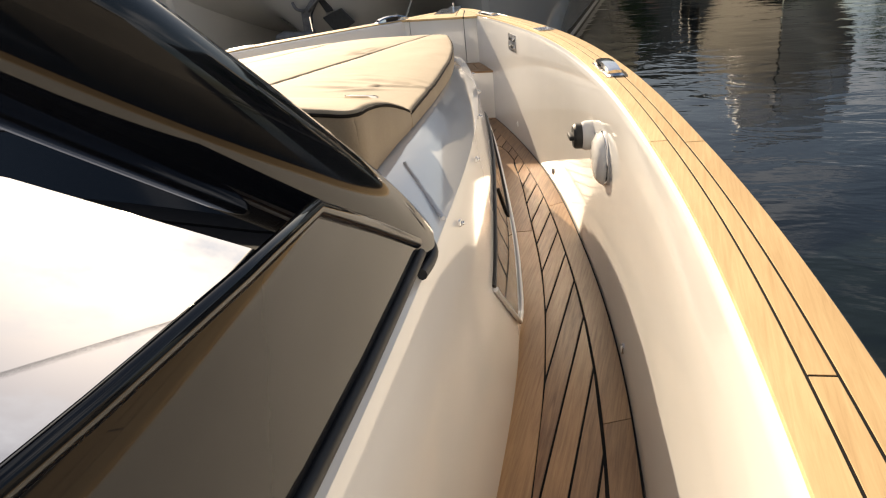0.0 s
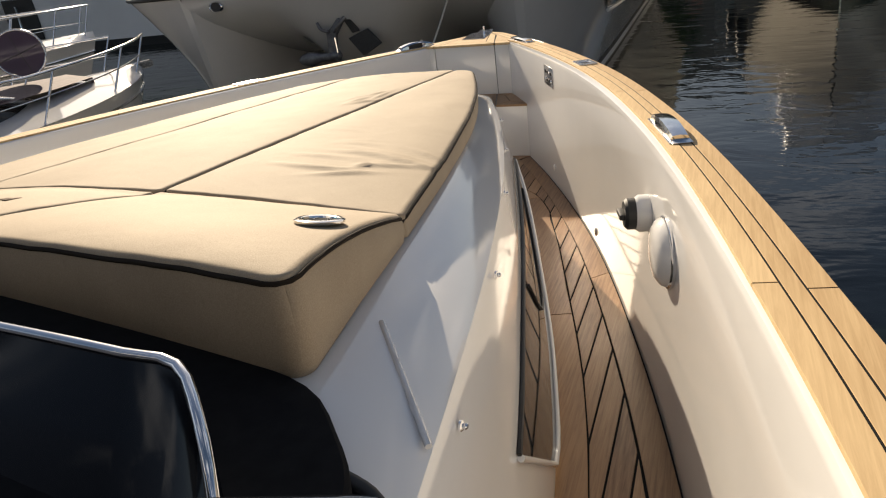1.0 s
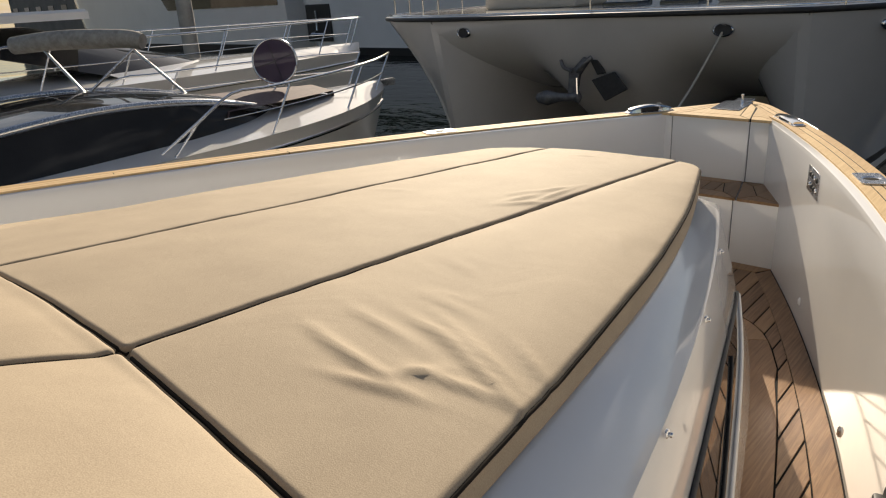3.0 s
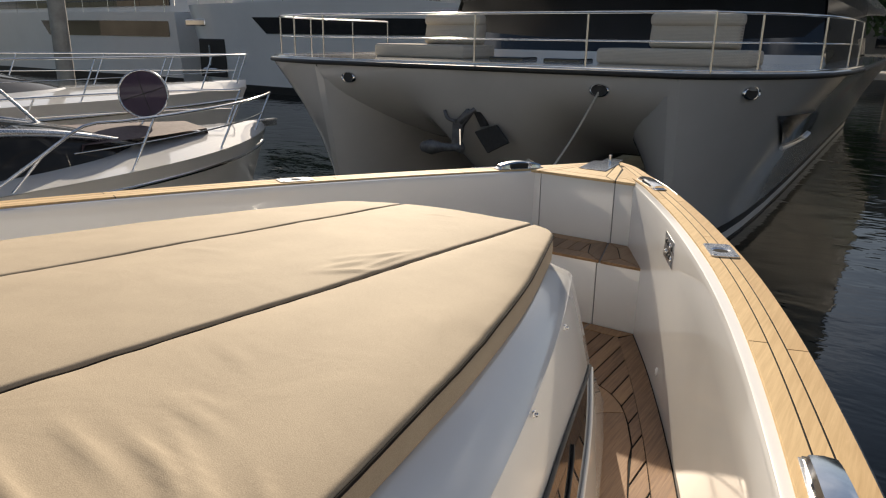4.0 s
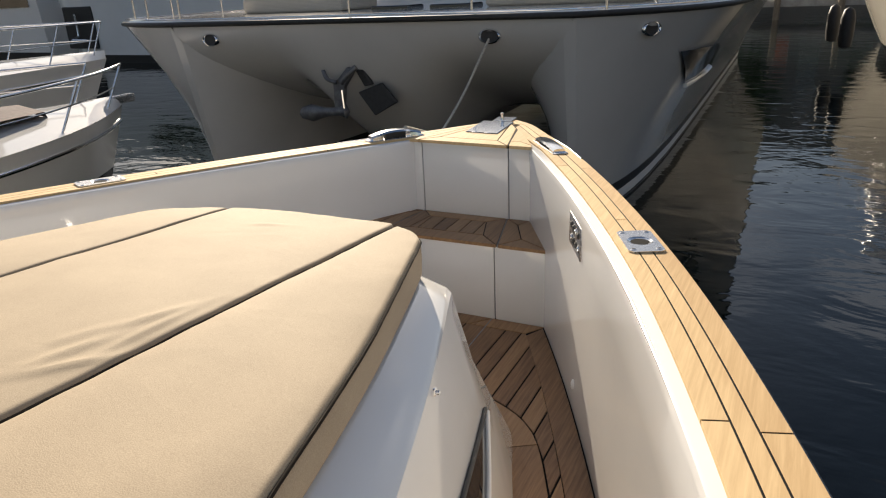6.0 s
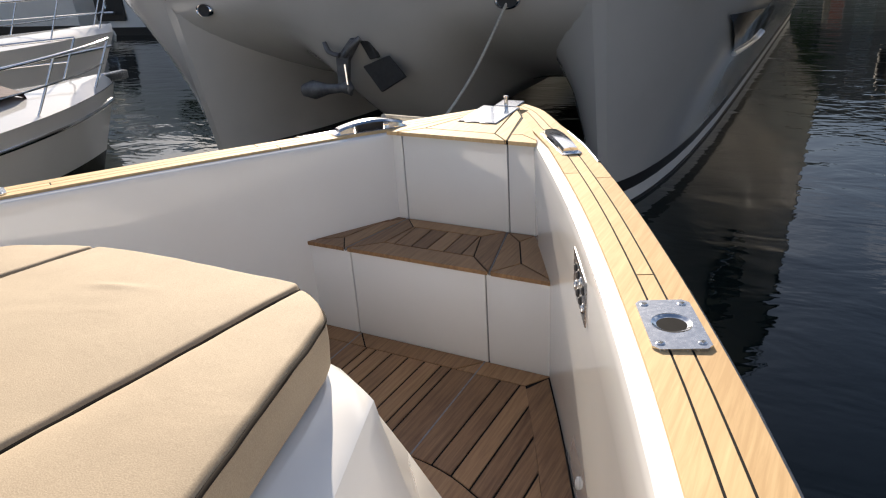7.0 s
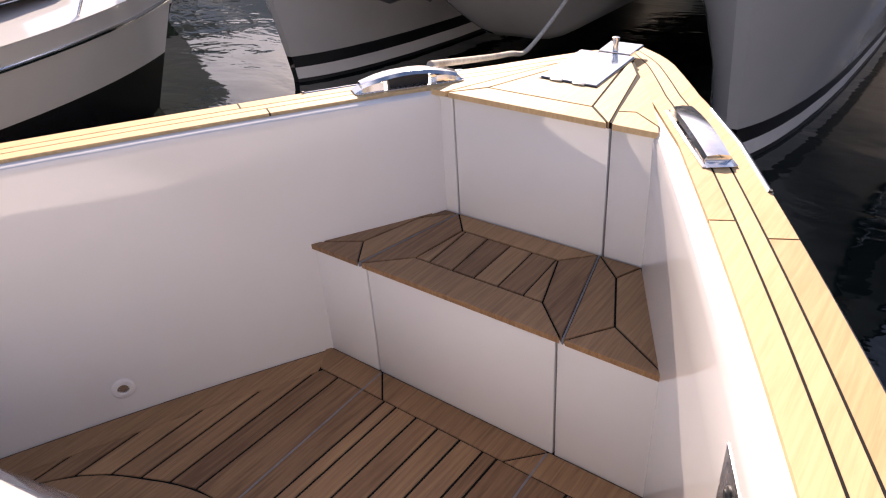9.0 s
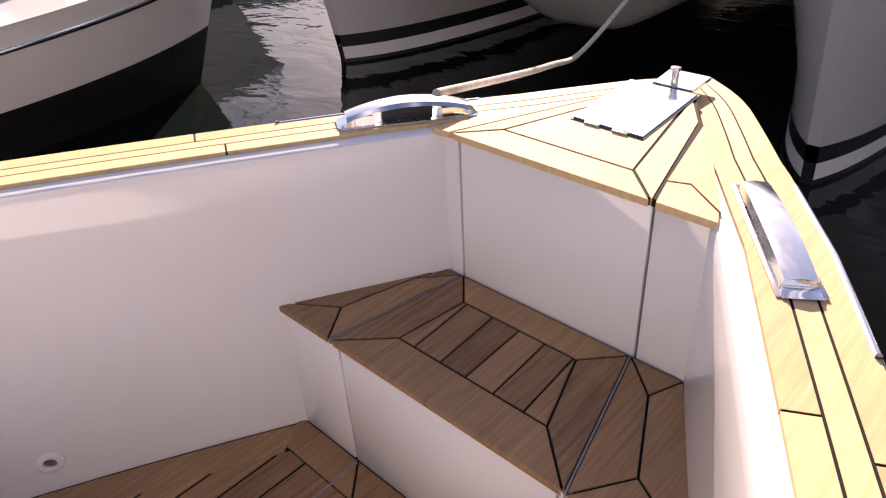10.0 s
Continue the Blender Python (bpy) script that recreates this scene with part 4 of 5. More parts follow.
        part("maker_mark", moved(box((0.012, 0.018, 0.001), (p.x, p.y, 0.9018), turn=Matrix.Rotation(math.atan2(d.y, d.x), 3, "Z")), swing), CAULK, port)
    # the whole screen stands on the raised after end of the coachroof
    rake = Matrix.Translation((0, 2.152, 1.204)) @ Matrix.Rotation(radians(-3.95), 4, "X") @ Matrix.Diagonal((0.922, 1.027, 1.027, 1)) @ Matrix.Translation((0, -2.046, -0.966))
    for ob in (ws, top, port):
        ob.matrix_world = rake @ ob.matrix_basis


build_windscreen()


# ---- fittings ----
def wall_frame(side, y, z):
    """A pose on the inner bulwark wall: x along the wall to the bow, y up, z into the boat."""
    def wx(yy, zz):
        d, c = x_deck(yy), x_cap(yy)
        return d + (c - d) * min(max(zz / 0.85, 0), 1)
    p = Vector((side * wx(y, z), y, z))
    t = (Vector((side * wx(y + 0.05, z), y + 0.05, z)) - Vector((side * wx(y - 0.05, z), y - 0.05, z))).normalized()
    u = (Vector((side * wx(y, z + 0.05), y, z + 0.05)) - Vector((side * wx(y, z - 0.05), y, z - 0.05))).normalized()
    n = t.cross(u)
    if n.x * side > 0:
        n = -n
    m = Matrix((t, u, n)).transposed().to_4x4()
    return Matrix.Translation(p) @ m


def cap_frame(side, y, w):
    """A pose on the bulwark cap: x outboard, y along the cap to the bow."""
    pts = [Vector(p) for p in (cap_line(side, w, y - 0.04, y - 0.04, 1)[0], cap_line(side, w, y + 0.04, y + 0.04, 1)[0])]
    c = Vector(cap_line(side, w, y, y, 1)[0])
    t = (pts[1] - pts[0]).normalized()
    n = Vector((0, 0, 1))
    x = t.cross(n).normalized()
    return Matrix.Translation(c) @ Matrix((x, t, x.cross(t))).transposed().to_4x4()


def screw(m, parent, r=0.0065):
    s = part("screw", lathe([(0.0005, 0.0), (r, 0.0), (r, 0.0012), (r * 0.8, 0.002), (0.0005, 0.002)], 14, m=m), CHROME, parent, smooth=40)
    bm = box((r * 1.2, r * 0.25, 0.0006), (0, 0, 0.0022))
    box((r * 0.25, r * 1.2, 0.0006), (0, 0, 0.0022), bm=bm)
    part("slot", moved(bm, m), RUBBER, s)


def build_cup_holder(side, y):
    m = cap_frame(side, y, 0.083)
    cup = thing("rod_holder", "polished steel rod holder plate let into the teak cap", "rod holder", m.translation, "rod holders")
    W, L, R, n = 0.052, 0.098, 0.0375, 40
    bm = bmesh.new()
    outer, inner, outer_l = [], [], []
    for k in range(n):
        a = 2 * math.pi * (k + 0.5) / n
        c, s = math.cos(a), math.sin(a)
        f = min(W / max(abs(c), 1e-6), L / max(abs(s), 1e-6))
        outer.append(bm.verts.new((c * f, s * f, 0.0055)))
        outer_l.append(bm.verts.new((c * f, s * f, -0.004)))
        inner.append(bm.verts.new((R * c, R * s * 1.05, 0.0055)))
    for k in range(n):
        j = (k + 1) % n
        bm.faces.new((outer[k], outer[j], inner[j], inner[k]))
        bm.faces.new((outer[k], outer_l[k], outer_l[j], outer[j]))
    part("plate", moved(bm, m), STEEL, cup, smooth=30)
    part("tube", moved(lathe_open([(R, 0.0055), (R - 0.002, 0.005), (R - 0.005, 0.0025), (R - 0.013, 0.0013)], 40), m), CHROME, cup, "steel tube", smooth=40)
    # the cap is not cut: a dark disc paints the shade down the tube
    bm = bmesh.new()
    bmesh.ops.create_circle(bm, cap_ends=True, segments=32, radius=R - 0.009, matrix=Matrix.Translation((0, 0, 0.0018)))
    part("bottom", moved(bm, m), DASH, cup)
    for sx in (-1, 1):
        for sy in (-1, 1):
            screw(m @ Matrix.Translation((sx * 0.036, sy * 0.078, 0.0055)), cup, 0.008)


def lathe_open(profile, sides):
    rows = [[(r * math.cos(2 * math.pi * k / sides), r * math.sin(2 * math.pi * k / sides), h) for k in range(sides + 1)] for r, h in profile]
    bm = grid(rows)
    bmesh.ops.remove_doubles(bm, verts=bm.verts, dist=1e-5)
    return bm


def build_arch_cleat(side, y, length=0.34, rise=1.0):
    m = cap_frame(side, y, 0.066)
    cl = thing("arch_cleat", "polished steel arched mooring cleat on the teak cap", "cleat", m.translation, "arched cleats")
    h = length / 2
    part("base_plate", moved(box((0.075, length * 1.12, 0.004), (0, 0, 0.002), 0.0015), m), STEEL, cl, smooth=30)
    for s in (-1, 1):
        rows = []
        for k in range(9):
            t = k / 8
            yy = s * h * (1.15 - 0.6 * t)
            zz = 0.004 + (0.008 + 0.014 * rise) * math.sin(min(t * 1.2, 1) * math.pi / 2)
            rows.append([(-0.030, yy, 0.003), (-0.027, yy, zz), (0.027, yy, zz), (0.030, yy, 0.003)])
        part("pad", moved(grid(rows, closed=True), m), CHROME, cl, smooth=50)
    rows = []
    for k in range(21):
        t = -1 + 2 * k / 20
        zz = 0.012 + rise * (0.010 + 0.024 * (1 - t * t))
        w = 0.033 - 0.003 * t * t
        rows.append([(-w, t * h, zz - 0.006), (-w * 0.8, t * h, zz + 0.004), (0, t * h, zz + 0.007), (w * 0.8, t * h, zz + 0.004), (w, t * h, zz - 0.006), (0, t * h, zz - 0.010)])
    part("arch", moved(grid(rows, closed=True), m), CHROME, cl, "curved polished bar", smooth=50)
    part("post", moved(box((0.030, length * 0.42, 0.010 + 0.026 * rise), (0, 0, 0.006 + 0.013 * rise), 0.004), m), RUBBER, cl, "black post under the bar", smooth=40)


def build_switch_panel():
    m = wall_frame(1, 6.40, 0.71)
    sp = thing("switch_panel", "steel switch panel with round knobs on the bulwark", "switch panel", m.translation)
    part("plate", moved(box((0.225, 0.122, 0.006), (0, 0, 0.003), 0.0025), m), STEEL, sp, smooth=30)
    for k in range(8):
        r, c = k % 2, k // 2
        kn = lathe([(0.0005, 0.006), (0.013, 0.006), (0.013, 0.008), (0.009, 0.010), (0.008, 0.012), (0.0005, 0.012)], 18, m=m @ Matrix.Translation((-0.078 + 0.045 * c, -0.026 + 0.05 * r, 0)))
        part("knob", kn, RUBBER if k % 3 else CHROME, sp, smooth=40)


def build_wall_fittings():
    m = wall_frame(1, 3.99, 0.62)
    disc = thing("round_cover", "white domed round cover on the bulwark", "cover", m.translation)
    sq = m @ Matrix.Diagonal((1, 0.85, 1, 1))
    part("dome", lathe([(0.0005, 0.052), (0.05, 0.050), (0.09, 0.043), (0.116, 0.028), (0.124, 0.012)], 40, m=sq), GEL, disc, smooth=50)
    part("rim", ring([(0.10, 0.0), (0.128, 0.0), (0.130, 0.008), (0.125, 0.013), (0.10, 0.013)], 40, m=sq), CHROME, disc, "bright rim", smooth=50)
    m = wall_frame(1, 4.30, 0.625)
    tap = thing("deck_fitting", "black round fitting with a white collar on the bulwark", "fitting", m.translation)
    part("collar", lathe([(0.0005, 0.0), (0.066, 0.0), (0.066, 0.035), (0.058, 0.048), (0.0005, 0.048)], 28, m=m), GEL, tap, smooth=40)
    part("body", lathe([(0.0005, 0.046), (0.056, 0.046), (0.056, 0.075), (0.046, 0.085), (0.0005, 0.085)], 24, m=m), RUBBER, tap, "black body", smooth=40)
    part("handle", moved(box((0.075, 0.022, 0.022), (0, 0, 0.094), 0.006), m), RUBBER, tap, "black bar handle", smooth=40)
    for side, y, z, lab in ((1, 5.39, 0.075, "small oval courtesy light low on the bulwark"), (1, 6.36, 0.115, "small white oval fitting low on the bulwark"), (1, 3.44, 0.08, "small oval light low on the bulwark by the deck")):
        m = wall_frame(side, y, z) @ Matrix.Diagonal((0.7, 1.25, 1, 1))
        li = thing("courtesy_light", lab, "light", m.translation, "courtesy lights")
        part("bezel", lathe([(0.0005, 0.0), (0.018, 0.0), (0.018, 0.005), (0.014, 0.008), (0.0005, 0.008)], 20, m=m), STEEL if y < 6 else GEL, li, smooth=40)
        part("lens", lathe([(0.0005, 0.008), (0.012, 0.008), (0.009, 0.0105), (0.0005, 0.011)], 20, m=m), GEL, li, smooth=40)
    m = wall_frame(-1, 6.435, 0.095)
    dr = thing("drain", "round white drain fitting low on the port bulwark", "drain", m.translation)
    part("flange", ring([(0.016, 0.001), (0.034, 0.0), (0.034, 0.004), (0.028, 0.009), (0.017, 0.009), (0.016, 0.004)], 28, m=m), GEL, dr, smooth=40)
    part("hole", lathe([(0.0005, 0.0015), (0.016, 0.0015), (0.016, 0.003), (0.0005, 0.003)], 24, m=m), STEEL, dr)


def build_bow_fittings():
    def on(pts, up=0.0):
        """Points laid on the sloping bow deck."""
        return [(x, y, 0.8005 + 0.03 * (y - 7.38) - 0.010 * x + up) for x, y in pts]
    quad = [(-0.112, 7.60), (0.073, 7.595), (0.058, 7.88), (-0.126, 7.88)]
    plate = thing("deck_hatch", "polished steel hatch plate on the teak bow deck", "hatch", (0, 7.68, 0.81))
    part("seal", slab(on([(x + (0.004 if x > 0 else -0.004), y + (0.004 if y > 7.7 else -0.005)) for x, y in quad]), -0.004, 0.0022), RUBBER, plate, "black rubber seal")
    part("lid", slab(on(quad, 0.001), -0.004, 0.0045, 0.0015), CHROME, plate, smooth=30)
    for t in (0.3, 0.7):
        p = Vector(quad[0]).lerp(Vector(quad[1]), t)
        part("hinge", box((0.04, 0.008, 0.006), on([(p.x, p.y - 0.004)], 0.002)[0], 0.0015), STEEL, plate, smooth=30)
    pin = thing("pin_plate", "small polished plate with an upright pin on the bow deck", "pin", (-0.021, 7.91, 0.817))
    part("base", slab(on([(-0.069, 7.890), (0.041, 7.890), (0.036, 8.0), (-0.078, 8.0)], 0.001), -0.002, 0.006, 0.0015), CHROME, pin, smooth=30)
    z = 0.816
    part("pin", lathe([(0.0005, z + 0.006), (0.011, z + 0.006), (0.009, z + 0.012), (0.009, z + 0.038), (0.012, z + 0.040), (0.012, z + 0.048), (0.0005, z + 0.051)], 18, m=Matrix.Translation((-0.021, 7.913, 0))), CHROME, pin, smooth=40)
    for side in (1, -1):
        path = [(x + side * 0.002, y, zz - 0.002) for x, y, zz in cap_line(side, 0.148, 7.07, 7.52, 12)]
        rub = thing("rub_strip", "thin polished strip along the outer edge", "trim strip", path[0], "rub strips")
        part("strip", tube(path, 0.007, 8, squash=0.7), CHROME, rub, smooth=60)
        part("end_screw", lathe([(0.0005, 0.0), (0.005, 0.0), (0.004, 0.003), (0.0005, 0.003)], 12, m=Matrix.Translation(Vector(path[0]) + Vector((0, 0, 0.004)))), RUBBER, rub)
    for x, y, a in ((-0.185, 6.30, 0.5), (0.085, 6.31, 0.5)):
        h = thing("hinge_plate", "white oval hinge plate with two screws on the deck", "hinge", (x, y, 0), "nose hinges")
        m = Matrix.Translation((x, y, 0)) @ Matrix.Rotation(a, 4, "Z")
        bm = bmesh.new()
        pts = [(0.085 * math.cos(t) if abs(math.cos(t)) < 2 else 0, 0.026 * math.sin(t)) for t in np.linspace(0, 2 * math.pi, 28, endpoint=False)]
        part("leaf", moved(slab(pts, 0.0, 0.009, 0.003), m), GEL, h, smooth=30)
        for s in (-0.05, 0.05):
            screw(m @ Matrix.Translation((s, 0, 0.009)), h, 0.006)
    # cup holder in the head cushion; a flat dark disc paints its shaded depth
    cx, cy = 1.20, 2.970
    n = Vector((z_pad(cx - 0.05, cy) - z_pad(cx + 0.05, cy), z_pad(cx, cy - 0.05) - z_pad(cx, cy + 0.05), 0.1)).normalized()
    rot = Vector((0, 0, 1)).rotation_difference(n).to_matrix().to_4x4()
    m = Matrix.Translation((cx, cy, z_pad(cx, cy) + 0.009)) @ rot
    cup = thing("cup_holder", "round polished steel cup holder in the head cushion", "cup holder", m.translation)
    part("rim", ring([(0.036, 0.0), (0.047, -0.002), (0.048, 0.003), (0.042, 0.006), (0.037, 0.004)], 36, m=m), CHROME, cup, smooth=50)
    bm = bmesh.new()
    bmesh.ops.create_circle(bm, cap_ends=True, segments=32, radius=0.038, matrix=m @ Matrix.Translation((0, 0, 0.0005)))
    part("well", bm, DASH, cup, "flat dark disc for the shaded well")
    # thin bars drawn for the reflections in the well's steel wall
    for k in (-0.022, 0.012):
        part("grille_bar", moved(box((0.0014, 0.056, 0.0012), (k * 0.8, 0, 0.0014), 0.0006), m), STEEL, cup)
    # sewn label on the middle head cushion, unreadable
    lab = thing("sewn_label", "small brown sewn label of unreadable bars on cushion", "label", (0.16, 3.08, z_pad(0.16, 3.08)))
    for k in range(7):
        x = 0.07 + 0.030 * k
        yy = 3.078 + 0.002 * k
        part("bar", box((0.018, 0.045, 0.002), (x, yy, z_pad(x, yy) + 0.0125), turn=Euler((-0.24, 0, 0)).to_matrix()), LABEL_THREAD, lab)


build_cup_holder(1, 5.998)
build_cup_holder(-1, 5.998)
build_arch_cleat(1, 7.34, rise=0.35)
build_arch_cleat(-1, 7.335, length=0.30)
build_arch_cleat(1, 4.38, rise=0.6)
build_switch_panel()
build_wall_fittings()
build_bow_fittings()


# ---- the catamaran's deck, windows, rails and ground tackle ----
def cat_rail_line(inset=0.06, z=0.0):
    pts = [(CAT_X + u - math.copysign(inset, u), y + inset) for u, y in cat_edge]
    return [(x, y, CAT_Z + z) for x, y in pts if y < 16]


def build_cat_details():
    black = RUBBER
    # rubbing strake under the deck edge
    part("strake", tube(cat_rail_line(-0.01, -0.005), 0.03, 8), black, cat, "dark rubbing strake", smooth=60)
    part("toe_rail", tube(cat_rail_line(0.03, 0.045), 0.014, 6), CHROME, cat, "polished toe rail", smooth=60)
    line = cat_rail_line(0.10)
    dense = bend(line, 4)
    for h in (0.62, 0.33):
        part("rail", tube([(x, y, z + h) for x, y, z in dense], 0.013 if h > 0.5 else 0.008, 8), CHROME, cat, "polished guard rail", smooth=60)
    acc, last = 0.0, None
    for p in dense:
        if last is not None:
            acc += (Vector(p) - Vector(last)).length
        if last is None or acc > 1.05:
            part("stanchion", tube([(p[0], p[1], p[2] + 0.03), (p[0], p[1], p[2] + 0.62)], 0.012, 8), CHROME, cat, smooth=60)
            acc = 0.0
        last = p
    # saloon: raked dark screen under a white brow
    base = lambda u, y, z: (CAT_X + u, y, z)
    rows = []
    for k in range(21):
        a = -1 + 2 * k / 20
        bow = 0.9 * (1 - abs(a) ** 2.2)
        rows.append([base(3.35 * a, 15.4 - bow, CAT_Z + 0.02), base(3.3 * a, 15.45 - bow, CAT_Z + 0.16), base(3.2 * a, 15.8 - bow, CAT_Z + 1.05)])
    part("saloon_screen", grid([r[1:] for r in rows]), DARK_GLASS, cat, "dark saloon windscreen", smooth=60)
    part("saloon_front", grid([r[:2] for r in rows]), GEL, cat, smooth=60)
    for s in (-1, 1):
        part("saloon_side", grid([[base(s * 3.35, 15.35, CAT_Z + 0.02), base(s * 3.2, 15.75, CAT_Z + 1.05)], [base(s * 3.4, 24, CAT_Z - 0.3), base(s * 3.25, 24, CAT_Z + 1.05)]]), DARK_GLASS, cat)
    brow = []
    for k in range(21):
        a = -1 + 2 * k / 20
        bow = 1.1 * (1 - abs(a) ** 2.2)
        brow.append((CAT_X + 3.6 * a, 15.0 - bow))
    part("brow", slab(brow + [(CAT_X + 3.6, 25), (CAT_X - 3.6, 25)], CAT_Z + 1.02, CAT_Z + 1.22, 0.05), GEL, cat, "white roof brow")
    part("flybridge", slab([(CAT_X + 2.9 * math.sin(t), 17.5 - 1.2 * math.cos(t)) for t in np.linspace(-1.4, 1.4, 13)] + [(CAT_X + 3.0, 24), (CAT_X - 3.0, 24)], CAT_Z + 1.2, CAT_Z + 2.0, 0.1), GEL, cat)
    for x0 in (-0.7, 0.2, 1.1):
        part("deck_hatch", slab([(CAT_X + x0 - 0.28, 13.0), (CAT_X + x0 + 0.28, 13.0), (CAT_X + x0 + 0.28, 13.5), (CAT_X + x0 - 0.28, 13.5)], CAT_Z + 0.035, CAT_Z + 0.075, 0.015), DARK_GLASS, cat, "dark deck hatch")
    # mooring eyes along the hull
    for x, y, z, turn in ((-4.985, 10.815, 1.152, 0.0), (-1.45, 10.83, 1.155, 0.0), (cat_side(11.35, 1.17), 11.35, 1.17, -0.95)):
        m = Matrix.Translation((x, y, z)) @ Matrix.Rotation(-turn, 4, "Z") @ Matrix.Rotation(radians(90), 4, "X")
        m = m @ Matrix.Diagonal((1, 0.62, 1, 1))
        part("hawse_rim", ring([(0.085, -0.01), (0.12, -0.01), (0.12, 0.02), (0.10, 0.035), (0.085, 0.02)], 24, m=m), CHROME, cat, "polished hawse rim", smooth=60)
        part("hawse_hole", lathe([(0.0005, -0.005), (0.09, -0.005), (0.09, 0.008), (0.0005, 0.008)], 20, m=m), RUBBER, cat)
    # hull window towards the bow
    pane = []
    for k in range(13):
        t = k / 12
        end = max(0, t - 0.8) * 5
        yt, yl = 11.93 + 1.95 * t, 12.80 + 1.75 * t
        top, low = 0.90 - 0.06 * t - 0.08 * end, 0.46 - 0.02 * t + 0.08 * end
        col = []
        for q in range(6):
            y, z = yl + (yt - yl) * q / 5, low + (top - low) * q / 5
            col.append((cat_side(y, z) + 0.03, y, z))
        pane.append(col)
    part("hull_window", grid(pane), DARK_GLASS, cat, "dark hull window", smooth=60)
    part("window_sill", tube([(p[0][0] + 0.005, p[0][1], p[0][2] - 0.02) for p in pane[:12]], 0.028, 6), GEL, cat, "pale sill", smooth=60)
    # anchor hanging under the bridge deck
    steel = vary(material("galvanised", (0.16, 0.16, 0.17), 0.5, 0.7), 14, (0.11, 0.11, 0.12), (0.22, 0.22, 0.225))
    ay = 10.62
    anchor = thing("anchor", "galvanised anchor on a dark hawse bracket under the catamaran's bridge deck", "anchor", (-3.020, ay, 0.351))
    part("bracket", slab_xz([(-3.038, 0.906), (-2.835, 0.915), (-2.668, 0.601), (-2.761, 0.582), (-2.872, 0.767), (-2.964, 0.804)], ay + 0.10, 0.07), black, anchor, "dark hawse bracket")
    part("shank", slab_xz([(-2.900, 0.804), (-2.826, 0.749), (-2.955, 0.582), (-2.992, 0.342), (-3.112, 0.332), (-3.103, 0.638), (-3.029, 0.675)], ay, 0.06), steel, anchor, "grey plate shank")
    part("horn", tube(bend([(-3.038, ay - 0.02, 0.638), (-3.140, ay - 0.04, 0.675), (-3.196, ay - 0.03, 0.767)], 5), lambda t: 0.045 - 0.02 * t, 8, squash=0.6), steel, anchor, smooth=50)
    part("cheek", tube(bend([(-2.955, ay - 0.05, 0.638), (-2.853, ay - 0.06, 0.730), (-2.761, ay - 0.03, 0.804)], 5), 0.03, 8), steel, anchor, smooth=50)
    part("fluke", moved(lathe([(0.01, -0.34), (0.07, -0.30), (0.11, -0.16), (0.06, 0.02), (0.05, 0.20), (0.09, 0.30), (0.02, 0.34)], 12), Matrix.Translation((-3.223, ay - 0.05, 0.309)) @ Matrix.Rotation(radians(86), 4, "Y") @ Matrix.Diagonal((0.9, 0.55, 1, 1))), steel, anchor, "scooped galvanised fluke", smooth=50)
    part("stop_pin", tube([(-2.937, ay - 0.08, 0.564), (-2.927, ay - 0.08, 0.342)], 0.012, 6), CHROME, anchor)
    tagged(part("ladder_plate", slab_xz([(-2.784, 0.531), (-2.486, 0.638), (-2.305, 0.437), (-2.590, 0.286)], ay, 0.05), black), "black square plate hung beside the anchor", "plate")
    # mooring line from the hawse to our bow
    rope = bend([(-1.227, 10.62, 1.08), (-1.28, 10.1, 0.62), (-1.1, 9.2, 0.42), (-0.72, 8.35, 0.62), (-0.42, 7.46, 0.845)], 10)
    rm = material("mooring_rope", (0.5, 0.47, 0.40), 0.9, spec=0.2)
    vary(rm, 60, (0.38, 0.35, 0.3), (0.58, 0.55, 0.48), bump=0.6, bump_dist=0.004)
    tagged(part("mooring_line", tube(rope, 0.012, 8), rm, smooth=60), "pale mooring line slung between the bows", "rope")
    # foredeck lounge cushions
    pat = material("patterned_fabric", (0.62, 0.56, 0.46), 0.9, spec=0.2)
    b = pat.node_tree.nodes["Principled BSDF"]
    tc = node(pat, "ShaderNodeTexCoord")
    br = node(pat, "ShaderNodeTexBrick", Scale=14.0)
    br.inputs["Color1"].default_value, br.inputs["Color2"].default_value, br.inputs["Mortar"].default_value = (0.55, 0.49, 0.40, 1), (0.60, 0.54, 0.45, 1), (0.36, 0.31, 0.25, 1)
    mp = node(pat, "ShaderNodeMapping")
    mp.inputs["Rotation"].default_value = (radians(90), 0, 0)
    link(pat, tc.outputs["Object"], mp.inputs["Vector"])
    link(pat, mp.outputs["Vector"], br.inputs["Vector"])
    link(pat, br.outputs["Color"], b.inputs["Base Color"])
    for cx, w, nm in ((-1.28, 1.95, "with a rolled backrest"), (-5.2, 1.7, "beside the far rail")):
        so = thing("lounge_seat", "tan patterned deck lounge cushion " + nm, "lounge", (cx, 13.2, CAT_Z + 0.035), "catamaran lounges")
        part("base", box((w, 1.0, 0.20), (cx, 13.2, CAT_Z + 0.135), 0.05, 3), pat, so, smooth=40)
        part("backrest", box((w * 0.62, 0.28, 0.40), (cx + 0.05, 13.75, CAT_Z + 0.42), 0.06, 3, turn=Euler((-0.25, 0, 0)).to_matrix()), pat, so, smooth=40)
        part("bolster", box((w * 0.64, 0.24, 0.17), (cx + 0.06, 13.72, CAT_Z + 0.62), 0.06, 3), pat, so, smooth=40)


build_cat_details()


